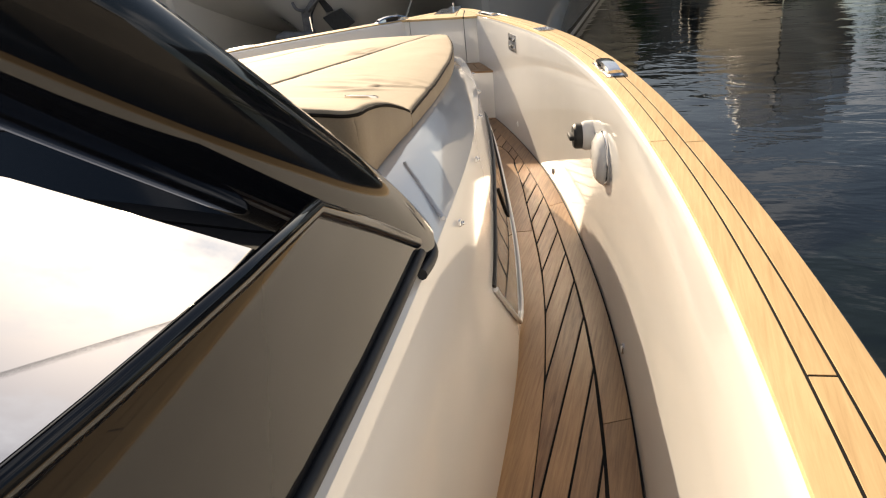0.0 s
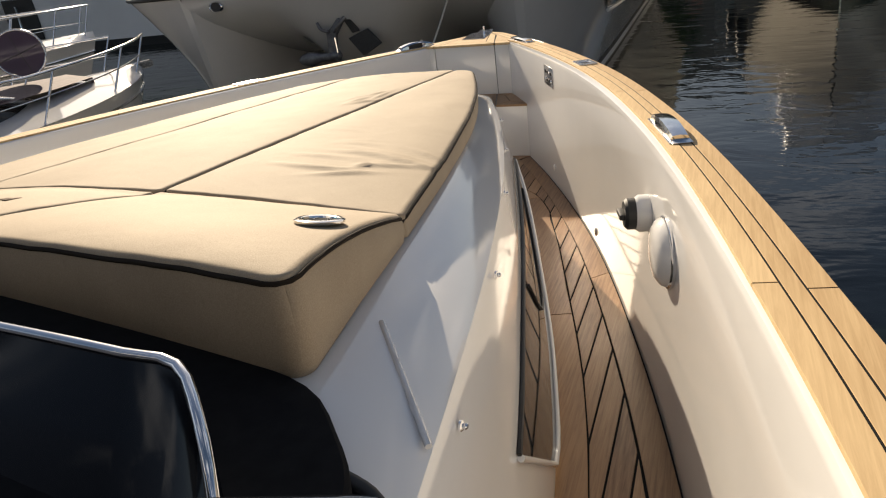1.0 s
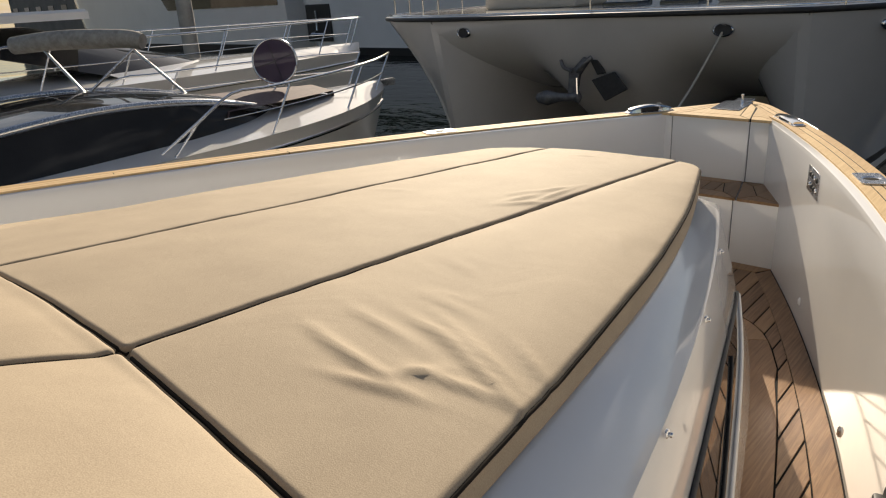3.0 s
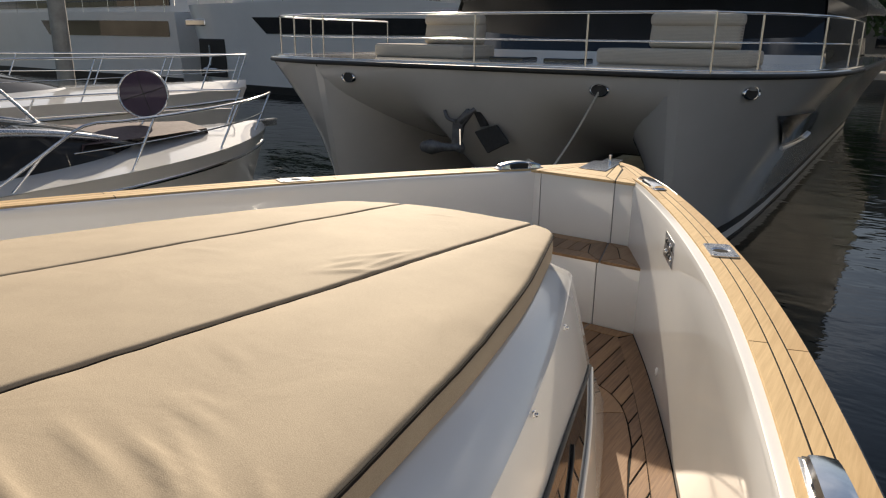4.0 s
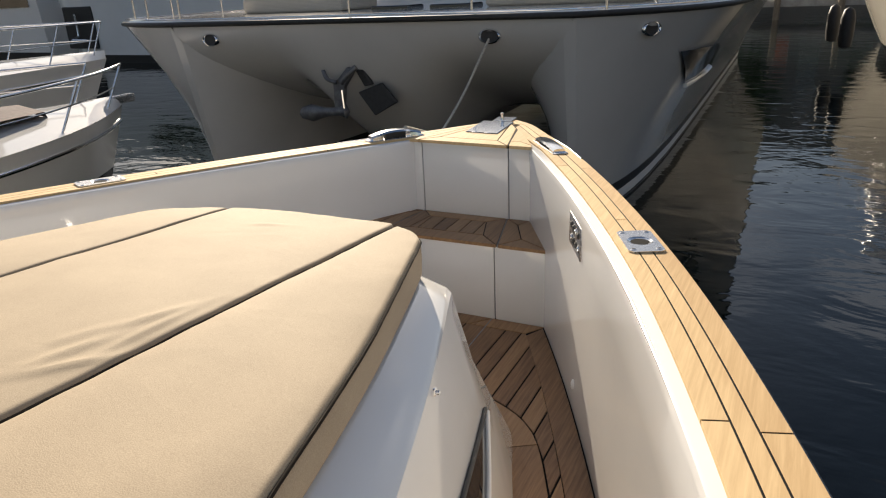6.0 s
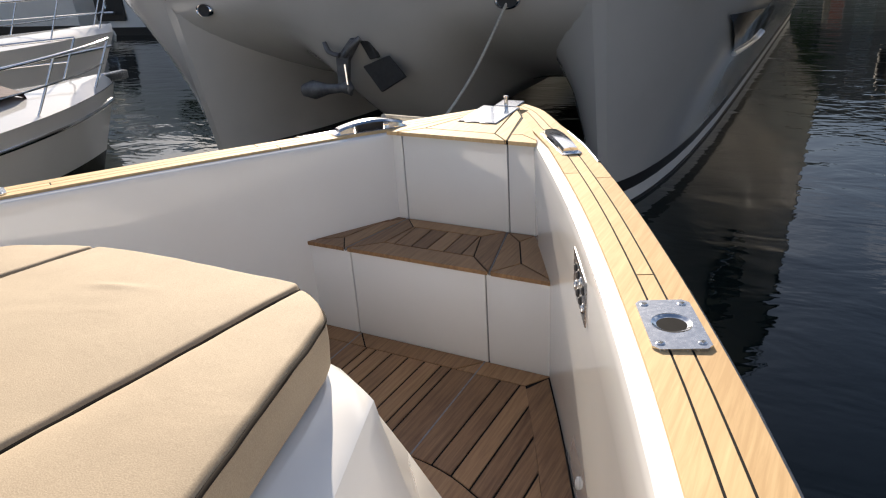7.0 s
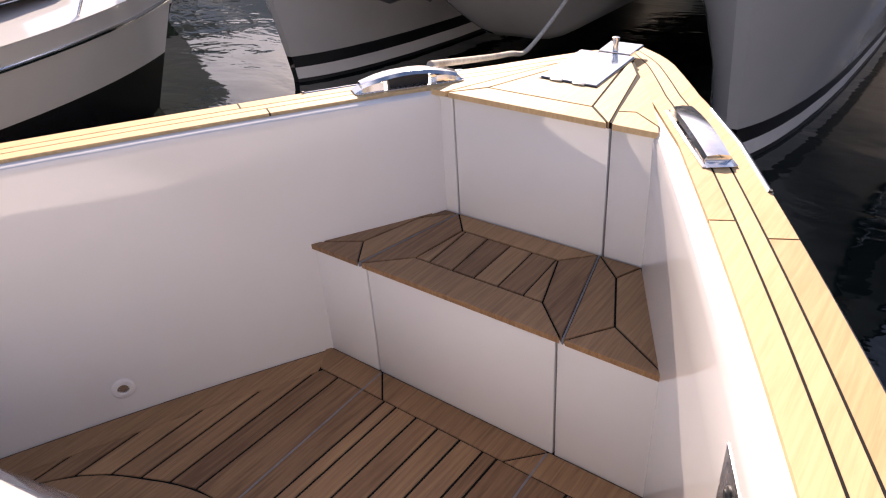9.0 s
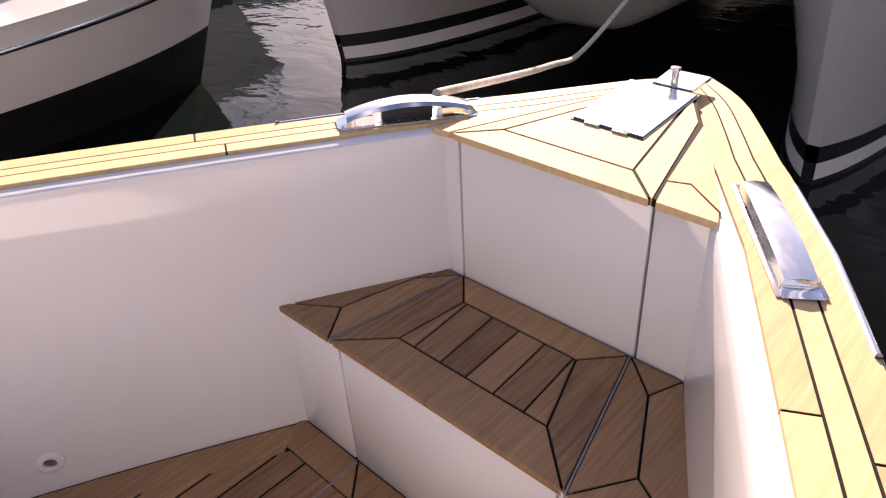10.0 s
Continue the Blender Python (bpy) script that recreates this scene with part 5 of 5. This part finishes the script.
# ---- other moored boats ----
def yacht_hull(th, bow, heading, length, beam, sheer_bow, sheer_aft, paint, boot, rake=0.9, fine=2.2, flare=0.55, boot_f=0.16):
    """A planing hull from its bow aft. heading: degrees from +y to port that the bow points."""
    a = radians(heading)
    fwd, side = Vector((-math.sin(a), math.cos(a), 0)), Vector((math.cos(a), math.sin(a), 0))
    b0 = Vector((*bow, 0))
    def at(s, u, z):
        return b0 - fwd * s + side * u + Vector((0, 0, z))
    top, low, deck = [], [], []
    n = 28
    for sgn in (1, -1):
        rows, boots = [], []
        for k in range(n + 1):
            t = (k / n) ** 1.5
            s = t * length
            half = beam / 2 * (1 - (1 - min(s / (length * 0.55), 1)) ** fine)
            z1 = sheer_bow + (sheer_aft - sheer_bow) * min(s / (length * 0.6), 1)
            row = []
            for f in (boot_f, *[q for q in (0.35, 0.55, 0.75, 0.85) if q > boot_f + 0.05], 0.95, 1.0):
                z = WATER + f * (z1 - WATER)
                u = half * (flare + (1 - flare) * f**0.8) + 0.02
                row.append(at(s + rake * (1 - f) * (1 - t), sgn * u, z))
            rows.append(row)
            boots.append([at(s + rake * (1 - f) * (1 - t), sgn * (half * (flare + (1 - flare) * max(f, 0.0) ** 0.8) * (0.9 if f < 0 else 1.0) + 0.02), WATER + f * (z1 - WATER)) for f in (-0.3, 0.0, boot_f * 0.5, boot_f)])
            if sgn > 0:
                deck.append((s, half, z1))
        part("topside", grid(rows), paint, th, smooth=50)
        part("boot", grid(boots), boot, th, smooth=50)
        part("rub_rail", tube([r[-3] + side * sgn * 0.012 for r in rows], 0.022, 6), CHROME, th, smooth=60)
    rows = []
    for s, half, z1 in deck:
        rows.append([at(s, -half * c, z1 + 0.10 * beam / 3 * (1 - c * c)) for c in (-1, -0.8, -0.5, 0, 0.5, 0.8, 1)])
    part("foredeck", grid(rows), GEL, th, smooth=60)
    return at, deck


def guard_rail(th, at, deck, s0, s1, height, posts, lean=0.12):
    for sgn in (1, -1):
        pts = []
        for s, half, z in deck:
            if s0 <= s <= s1:
                e = min(1, (s1 - s) / 0.9)
                pts.append((s, half, z, e))
        top = [at(s - lean * 2, sgn * max(h - 0.06, 0.02), z + height * e + 0.02) for s, h, z, e in pts]
        part("rail", tube(bend(top, 3), 0.016, 8), CHROME, th, "polished guard rail", smooth=60)
        mid = [at(s - lean, sgn * max(h - 0.06, 0.02), z + height * 0.5 * e + 0.02) for s, h, z, e in pts if e > 0.95]
        if len(mid) > 2:
            part("mid_rail", tube(mid, 0.009, 6), CHROME, th, smooth=60)
        ss = [p[0] for p in pts]
        for k in range(posts):
            want = s0 + (s1 - 0.7 - s0) * k / (posts - 1)
            i = min(range(len(pts)), key=lambda j: abs(ss[j] - want))
            s, h, z, e = pts[i]
            part("stanchion", tube([at(s + 0.05, sgn * max(h - 0.06, 0.02), z), at(s - lean * 2, sgn * max(h - 0.06, 0.02), z + height * e + 0.02)], 0.013, 8), CHROME, th, smooth=60)


def build_cruisers():
    hull_w = vary(material("pale_topside_paint", (0.80, 0.79, 0.785), 0.14, coat=0.5), 0.9, (0.77, 0.76, 0.755), (0.83, 0.82, 0.815), rough_to=(0.08, 0.2))
    dark_boot = vary(material("dark_boot_paint", (0.012, 0.012, 0.014), 0.12), 2, (0.01, 0.01, 0.012), (0.02, 0.018, 0.018))
    a = thing("sport_cruiser", "white sport cruiser with a dark arched windscreen moored alongside", "boat", (-6.8, 6.0, WATER), "moored cruisers")
    at, deck = yacht_hull(a, (-6.28, 10.35), -5.0, 11.0, 3.5, 0.42, 0.22, hull_w, dark_boot, rake=0.5, fine=4.0, flare=0.45, boot_f=0.42)
    guard_rail(a, at, deck, 0.25, 4.4, 0.50, 4)
    # low dark canopy between two sweeping pale arches
    prof = spline((1.95, 2.5, 3.3, 4.3, 5.6, 7.0, 8.0), (0.36, 0.52, 0.70, 0.78, 0.68, 0.42, 0.25))
    wide = spline((1.95, 2.5, 3.3, 4.3, 6.0, 8.0), (0.35, 0.80, 1.12, 1.28, 1.42, 1.5))
    rows = []
    for s_ in np.linspace(1.95, 8.0, 28):
        w, zt = wide(s_), prof(s_)
        zb = 0.40 - 0.028 * s_
        rows.append([at(s_ - 0.05, w * 1.04, zb), at(s_, w, (zb + zt) / 2), at(s_, w * 0.93, zt), at(s_, w * 0.5, zt + 0.05), at(s_, 0, zt + 0.07), at(s_, -w * 0.5, zt + 0.05), at(s_, -w * 0.93, zt), at(s_, -w, (zb + zt) / 2), at(s_ - 0.05, -w * 1.04, zb)])
    part("canopy_glass", grid(rows), TINT_GLASS, a, "dark tinted canopy", smooth=60)
    for i in (2, -3):
        part("canopy_arch", tube([r[i] + Vector((0, 0, 0.015)) for r in rows], 0.042, 8), STEEL, a, "grey sweeping arch", smooth=60)
    for i in (0, -1):
        part("canopy_seal", tube([r[i] for r in rows], 0.016, 6), RUBBER, a, smooth=60)
    for s_, sg in ((4.2, 1), (5.6, 1)):
        part("seat_back", moved(lathe([(0.02, 0.0), (0.16, 0.02), (0.17, 0.2), (0.10, 0.30), (0.01, 0.31)], 14), Matrix.Translation(at(s_, 0.55 * sg, 0.30))), RUBBER, a, smooth=50)
    pad_f = vary(material("dark_sunpad", (0.09, 0.06, 0.07), 0.8), 20, (0.06, 0.04, 0.045), (0.13, 0.09, 0.10))
    pd = tagged(part("sun_pad", grid([[at(s, u * w, 0.47 + 0.05 * (1 - abs(u)) + e) for u in (-1, -0.95, -0.5, 0, 0.5, 0.95, 1)] for s, w, e in ((1.2, 0.45, 0), (1.25, 0.5, 0.08), (2.0, 0.8, 0.09), (3.0, 1.05, 0.10), (3.05, 1.05, 0.0))]), pad_f, smooth=40), "dark purple sun pad on the cruiser's foredeck", "sun pad")
    # round folding sun shade on its stand
    sh = thing("round_parasol", "round purple mesh parasol on a stand on the cruiser", "parasol", (-6.46, 8.55, 0.50))
    veil = bpy.data.materials.new("purple_mesh")
    veil.use_nodes = True
    vb = veil.node_tree.nodes["Principled BSDF"]
    vb.inputs["Base Color"].default_value, vb.inputs["Roughness"].default_value, vb.inputs["Alpha"].default_value = (0.055, 0.03, 0.065, 1), 0.6, 0.82
    m = Matrix.Translation((-6.46, 8.60, 0.965)) @ Matrix.Rotation(radians(-42), 4, "Z") @ Matrix.Rotation(radians(84), 4, "Y")
    part("disc", lathe([(0.0005, 0.0), (0.28, 0.0), (0.28, 0.006), (0.0005, 0.006)], 40, m=m), veil, sh)
    part("hoop", tube([m @ Vector((0.285 * math.cos(t), 0.285 * math.sin(t), 0.003)) for t in np.linspace(0, 2 * math.pi, 40, endpoint=False)], 0.016, 8, closed=True), STEEL, sh, "grey hoop", smooth=60)
    for ang in (0.3, 1.9, 3.4, 5.0):
        part("spoke", tube([m @ Vector((0, 0, 0.01)), m @ Vector((0.28 * math.cos(ang), 0.28 * math.sin(ang), 0.01))], 0.004, 5), RUBBER, sh)
    part("leg", tube([(-6.46, 8.60, 0.70), (-6.50, 8.50, 0.50)], 0.012, 6), STEEL, sh)
    # small bow roller on the cruiser
    part("bow_roller", box((0.10, 0.34, 0.10), tuple(at(-0.02, 0.0, 0.48)), 0.02), STEEL, a)
    part("bow_eye", box((0.08, 0.22, 0.12), tuple(at(0.35, 0.0, -0.05)), 0.02), STEEL, a)

    b = thing("motor_yacht", "white motor yacht with polished rails beyond the cruiser", "boat", (-11.5, 9.0, WATER), "moored cruisers")
    at, deck = yacht_hull(b, (-10.2, 13.3), -6.0, 14.0, 4.2, 0.66, 0.70, hull_w, dark_boot, rake=0.8)
    guard_rail(b, at, deck, 0.2, 8.5, 0.62, 7)
    rows = []
    for k in range(15):
        u = -1 + 2 * k / 14
        fr = 3.6 + 2.0 * abs(u) ** 2
        rows.append([at(fr, 1.5 * u, 0.80), at(fr + 0.8, 1.4 * u, 1.02), at(fr + 2.6, 1.25 * u, 1.55)])
    part("screen", grid(rows), TINT_GLASS, b, "dark raked screen", smooth=60)
    part("coaming", grid([[at(3.3 + 2.0 * abs(u) ** 2, 1.6 * u, 0.68), at(3.6 + 2.0 * abs(u) ** 2, 1.5 * u, 0.82)] for u in np.linspace(-1, 1, 15)]), GEL, b, smooth=60)
    part("hardtop", slab([tuple(at(s, u, 0))[:2] for s, u in ((5.6, -1.2), (5.4, 0), (5.6, 1.2), (9.5, 1.3), (9.5, -1.3))], 1.62, 1.76, 0.04), GEL, b)
    # rolled cream awning cover and its struts, on the cruiser's aft arch
    cv = vary(material("grey_canvas", (0.33, 0.31, 0.28), 0.9, spec=0.2), 14, (0.25, 0.235, 0.21), (0.40, 0.38, 0.345), bump=0.5, bump_dist=0.01)
    aw = thing("awning", "rolled grey canvas awning on steel struts", "awning", (-7.2, 6.7, 0.3))
    part("roll", tube(bend([(-8.6, 6.2, 1.36), (-8.0, 6.55, 1.40), (-7.3, 7.0, 1.38), (-7.05, 7.15, 1.34)], 8), lambda t: 0.12 * (0.75 + 0.25 * math.sin(math.pi * min(1, 0.2 + t * 0.8))), 14), cv, aw, smooth=60)
    for p, q in (((-7.15, 7.1, 1.28), (-7.7, 6.0, 0.30)), ((-7.2, 7.05, 1.28), (-6.6, 7.5, 0.55)), ((-8.2, 6.4, 1.30), (-7.4, 6.6, 0.6))):
        part("strut", tube([p, q], 0.018, 8), STEEL, aw, "grey steel strut", smooth=60)


build_cruisers()


def build_big_yachts():
    white = vary(material("yacht_white", (0.80, 0.79, 0.78), 0.18, coat=0.3), 0.5, (0.77, 0.76, 0.75), (0.83, 0.82, 0.81), rough_to=(0.12, 0.24))
    for nm, x0, x1, y, z1, wins in (("large_yacht", -31.0, -8.0, 25.5, 3.0, ((-24.3, -14.0, 1.75, 2.45),)), ("large_yacht", -62.0, -31.3, 26.5, 2.75, ((-45.0, -31.9, 1.55, 2.5),))):
        yt = thing("large_yacht", "large white yacht with dark strip windows across the basin" if x1 > -20 else "second large white yacht with dark strip windows", "boat", ((x0 + x1) / 2, y + 3, WATER), "large yachts")
        rows = []
        for k in range(25):
            t = k / 24
            x = x0 + (x1 - x0) * t
            inb = 0.0
            zz = z1 + 0.1 * math.sin(t * 3)
            stem = 1.2 * (1 - t) ** 8
            row = []
            for f in (-0.1, 0.05, 0.25, 0.5, 0.75, 0.95, 1.0):
                z = WATER + f * (zz - WATER)
                row.append((x + stem * (1 - f) * 1.6, y + 0.25 * (1 - f) + 3.0 * (max(0, 0.12 - t) / 0.12) ** 2, z))
            rows.append(row + [(r[0], r[1] + 6, r[2]) for r in reversed(row)])
        part("hull", grid(rows, closed=True), white, yt, smooth=40)
        part("waterline_band", grid([[(r[0][0], r[0][1] - 0.02, WATER - 0.1), (r[1][0], r[1][1] - 0.03, WATER + 0.32)] for r in rows[2:]]), RUBBER, yt, "dark waterline band")
        for a, b, zl, zh in wins:
            pane = [[(a + (b - a) * t + (0.9 if t < 0.01 else 0), y - 0.0 - 0.02 + 0.25 * (1 - 0.75), zl + 0.25 * (1 - t) * 0), (a + (b - a) * t, y - 0.02 + 0.05, zh - 0.1 * t)] for t in np.linspace(0, 1, 8)]
            part("strip_window", grid(pane), DARK_GLASS, yt, "long dark strip window")
        part("superstructure", slab([(x0 + 4, y + 1.2), (x1 - 0.5, y + 1.2), (x1 - 0.5, y + 5.5), (x0 + 6, y + 5.5)], z1 + 0.05, z1 + 1.15, 0.25), white, yt)
        part("upper_window", slab([(x0 + 6, y + 1.12), (x1 - 2, y + 1.12), (x1 - 2, y + 1.3), (x0 + 6, y + 1.3)], z1 + 0.4, z1 + 0.9), DARK_GLASS, yt)
        part("upper_deck", slab([(x0 + 8, y + 1.4), (x1, y + 1.4), (x1, y + 5.3), (x0 + 8, y + 5.3)], z1 + 1.15, z1 + 1.9, 0.3), white, yt)
        for k in range(12):
            xx = x0 + 1 + (x1 - x0 - 2) * k / 11
            part("stanchion", tube([(xx, y + 0.15, z1), (xx, y + 0.15, z1 + 0.8)], 0.02, 6), CHROME, yt)
        part("rail", tube([(x0 + 1, y + 0.15, z1 + 0.8), (x1 - 1, y + 0.15, z1 + 0.8)], 0.025, 6), CHROME, yt)
        if x1 > -20:
            part("anchor_pocket", box((1.9, 0.1, 1.75), (-27.3, y + 0.12, 0.62), 0.05), RUBBER, yt, "dark anchor pocket")
            part("hawse", box((1.5, 0.08, 0.30), (-28.3, y + 0.02, 2.22), 0.05), CHROME, yt, "polished hawse")
            part("pocket_anchor", tube([(-27.3, y - 0.05, 1.2), (-27.3, y - 0.05, 0.3), (-27.8, y - 0.05, 0.1), (-26.8, y - 0.05, 0.1)], 0.07, 6), STEEL, yt)
    cream = vary(material("cream_hull", (0.70, 0.66, 0.58), 0.16, coat=0.4), 0.7, (0.67, 0.63, 0.55), (0.73, 0.69, 0.61), rough_to=(0.1, 0.22))
    st = thing("trawler_yacht", "cream trawler yacht with dark hull bottom across the channel", "boat", (5.5, 29, WATER), "large yachts")
    at, deck = yacht_hull(st, (4.2, 22.4), 176.0, 16.0, 5.2, 1.9, 1.4, cream, dark_boot_of(), rake=0.9, fine=2.4)
    part("deckhouse", moved(box((3.6, 8.0, 1.9), (5.0, 31.0, 2.4), 0.2, 3), Matrix()), white, st, smooth=40)
    part("house_window", box((3.7, 7.0, 0.7), (5.0, 31.0, 2.6), 0.05), DARK_GLASS, st)
    part("upper_bridge", box((3.0, 5.0, 1.6), (5.1, 31.6, 4.1), 0.25, 3), white, st, smooth=40)
    guard_rail(st, at, deck, 0.3, 8.0, 0.8, 6)
    for k, yy in enumerate((25.5, 27.5)):
        fd = tagged(part("fender", lathe([(0.02, -0.5), (0.14, -0.45), (0.17, -0.2), (0.17, 0.25), (0.12, 0.45), (0.03, 0.52)], 16, m=Matrix.Translation((4.2 - 2.2 - 0.3 * k, yy, 0.2))), RUBBER, smooth=50), "black cylindrical fender hung by the trawler's hull", "fender", "trawler fenders")


def dark_boot_of():
    return bpy.data.materials["dark_boot_paint"]


build_big_yachts()


def berth(names, centre, shift, turn, size):
    """Lays moored boats, with all that is on them, in their berths."""
    m = Matrix.Translation(Vector(centre) + Vector(shift)) @ Matrix.Rotation(radians(turn), 4, "Z") @ Matrix.Scale(size, 4) @ Matrix.Translation(-Vector(centre))
    for ob in [o for o in bpy.data.objects if not o.parent and o.name.split(".")[0] in names]:
        ob.matrix_world = m @ ob.matrix_basis


berth(("catamaran", "lounge_seat"), (-1.871, 11.61, 0.666), (0.226, -0.228, -0.043), 1.0, 0.988)
berth(("sport_cruiser", "sun_pad", "round_parasol", "motor_yacht", "awning", "large_yacht", "trawler_yacht", "fender"), (-5.465, 14.181, 0.842), (0.441, -0.381, -0.034), -1.06, 0.97)


def build_shore():
    conc = vary(material("dock_concrete", (0.34, 0.32, 0.29), 0.85), 3, (0.26, 0.245, 0.22), (0.42, 0.40, 0.365), bump=0.3, bump_dist=0.01)
    wood = vary(material("pile_timber", (0.20, 0.16, 0.11), 0.85), 6, (0.13, 0.10, 0.07), (0.28, 0.23, 0.16), stretch=(1, 1, 0.2), bump=0.5, bump_dist=0.02)
    q = thing("dock", "weathered dock with timber piles at the head of the basin", "dock", (0, 48, WATER), kind="structure")
    part("deck", slab([(-70, 47.5), (60, 47.5), (60, 52), (-70, 52)], -0.2, 0.15, 0.05), conc, q)
    for k in range(14):
        part("pile", lathe([(0.16, WATER - 0.4), (0.16, 0.9), (0.13, 1.0), (0.02, 1.02)], 12, m=Matrix.Translation((-18 + 3.0 * k, 47.2, 0))), wood, q, smooth=50)
    tall = tagged(part("mooring_post", lathe([(0.215, WATER - 0.5), (0.205, 2.0), (0.19, 5.5), (0.02, 5.6)], 18, m=Matrix.Translation((-16.79, 13.3, 0))), conc, smooth=50), "tall pale concrete mooring post between the boats", "post")
    pb = thing("pedestal_box", "small reddish service box on the dock", "box", (0.4, 48.0, 0.15))
    red = vary(material("faded_red", (0.32, 0.10, 0.06), 0.6), 8, (0.26, 0.08, 0.05), (0.38, 0.13, 0.08))
    part("cabinet", box((0.7, 0.5, 1.0), (0.4, 48.0, 0.65), 0.05), red, pb, smooth=40)
    part("lid", box((0.8, 0.6, 0.12), (0.4, 48.0, 1.2), 0.04), conc, pb, smooth=40)
    # trees and added buildings that close the basin and darken its reflections
    leaf = vary(material("far_foliage", (0.05, 0.08, 0.03), 0.8, spec=0.2), 1.5, (0.025, 0.045, 0.016), (0.085, 0.125, 0.05))
    bark = vary(material("bark", (0.12, 0.09, 0.06), 0.9), 5, (0.08, 0.06, 0.04), (0.16, 0.12, 0.085))
    rnd = random.Random(4)
    def tree(x, y, h):
        tr = thing("tree", "leafy green tree on the far bank", "tree", (x, y, 0), "bank trees")
        part("trunk", tube(bend([(x, y, -0.2), (x + 0.1, y, h * 0.3), (x - 0.1, y + 0.1, h * 0.62)], 4), lambda t: 0.22 * (1 - 0.6 * t), 8), bark, tr, smooth=60)
        verts, faces = [], []
        for c in range(16):
            a, rr, zz = rnd.uniform(0, 6.28), rnd.uniform(0.2, 1) * h * 0.36, h * rnd.uniform(0.38, 0.98)
            rr *= 1.15 - abs(zz / h - 0.6)
            cx, cy = x + rr * math.cos(a), y + rr * math.sin(a)
            if c < 6:
                part("limb", tube([(x, y, h * 0.4), ((x + cx) / 2, (y + cy) / 2, (h * 0.4 + zz) / 2 + 0.2), (cx, cy, zz)], 0.06, 5), bark, tr)
            for _ in range(110):
                d = Vector((rnd.gauss(0, 1), rnd.gauss(0, 1), rnd.gauss(0, 0.8))).normalized() * rnd.uniform(0.3, 1) * h * 0.16
                p = Vector((cx, cy, zz)) + d
                s = h * 0.028 * rnd.uniform(0.6, 1.4)
                u = Vector((rnd.gauss(0, 1), rnd.gauss(0, 1), rnd.gauss(0, 1))).normalized()
                v = u.orthogonal().normalized()
                i = len(verts)
                verts += [p - u * s, p + v * s * 0.6, p + u * s, p - v * s * 0.6]
                faces.append((i, i + 1, i + 2, i + 3))
        me = bpy.data.meshes.new("crown")
        me.from_pydata([tuple(v) for v in verts], [], faces)
        me.materials.append(leaf)
        cr = new("crown", me)
        cr.parent = tr
        cr.location = -Vector(tr.location)
        cr["kind"] = "stuff"
    for x, y, h in ((-62, 58, 11), (-52, 62, 9), (-44, 57, 12), (-34, 60, 10), (-26, 63, 9), (-14, 60, 10), (-4, 64, 9), (8, 62, 11), (18, 58, 9), (30, 60, 12)):
        tree(x, y, h)
    wallm = vary(material("harbour_render", (0.2, 0.18, 0.155), 0.85), 0.4, (0.16, 0.145, 0.125), (0.24, 0.22, 0.19))
    for x0, x1, y0, y1, h in ((-110, -66, 40, 62, 14), (22, 48, 66, 80, 15), (40, 60, 10, 44, 13), (-60, 10, 76, 90, 12), (34, 58, -45, 0, 10), (-70, -50, -40, 8, 9)):
        bd = thing("harbour_building", "plain stone-coloured building added behind the boats to darken reflections", "building", ((x0 + x1) / 2, (y0 + y1) / 2, WATER), "harbour buildings")
        part("wall", box((x1 - x0, y1 - y0, h + 1), ((x0 + x1) / 2, (y0 + y1) / 2, h / 2 - 0.5)), wallm, bd)
        part("roof", box((x1 - x0 + 1, y1 - y0 + 1, 0.5), ((x0 + x1) / 2, (y0 + y1) / 2, h + 0.25), 0.1), conc, bd)
        n = int((x1 - x0) // 4)
        for k in range(n):
            for zz in np.arange(2.0, h - 1.5, 3.2):
                part("window", box((1.6, 0.12, 1.5), (x0 + 2 + 4 * k, y0 - 0.02, zz)), DARK_GLASS, bd)


build_shore()


build_deck()
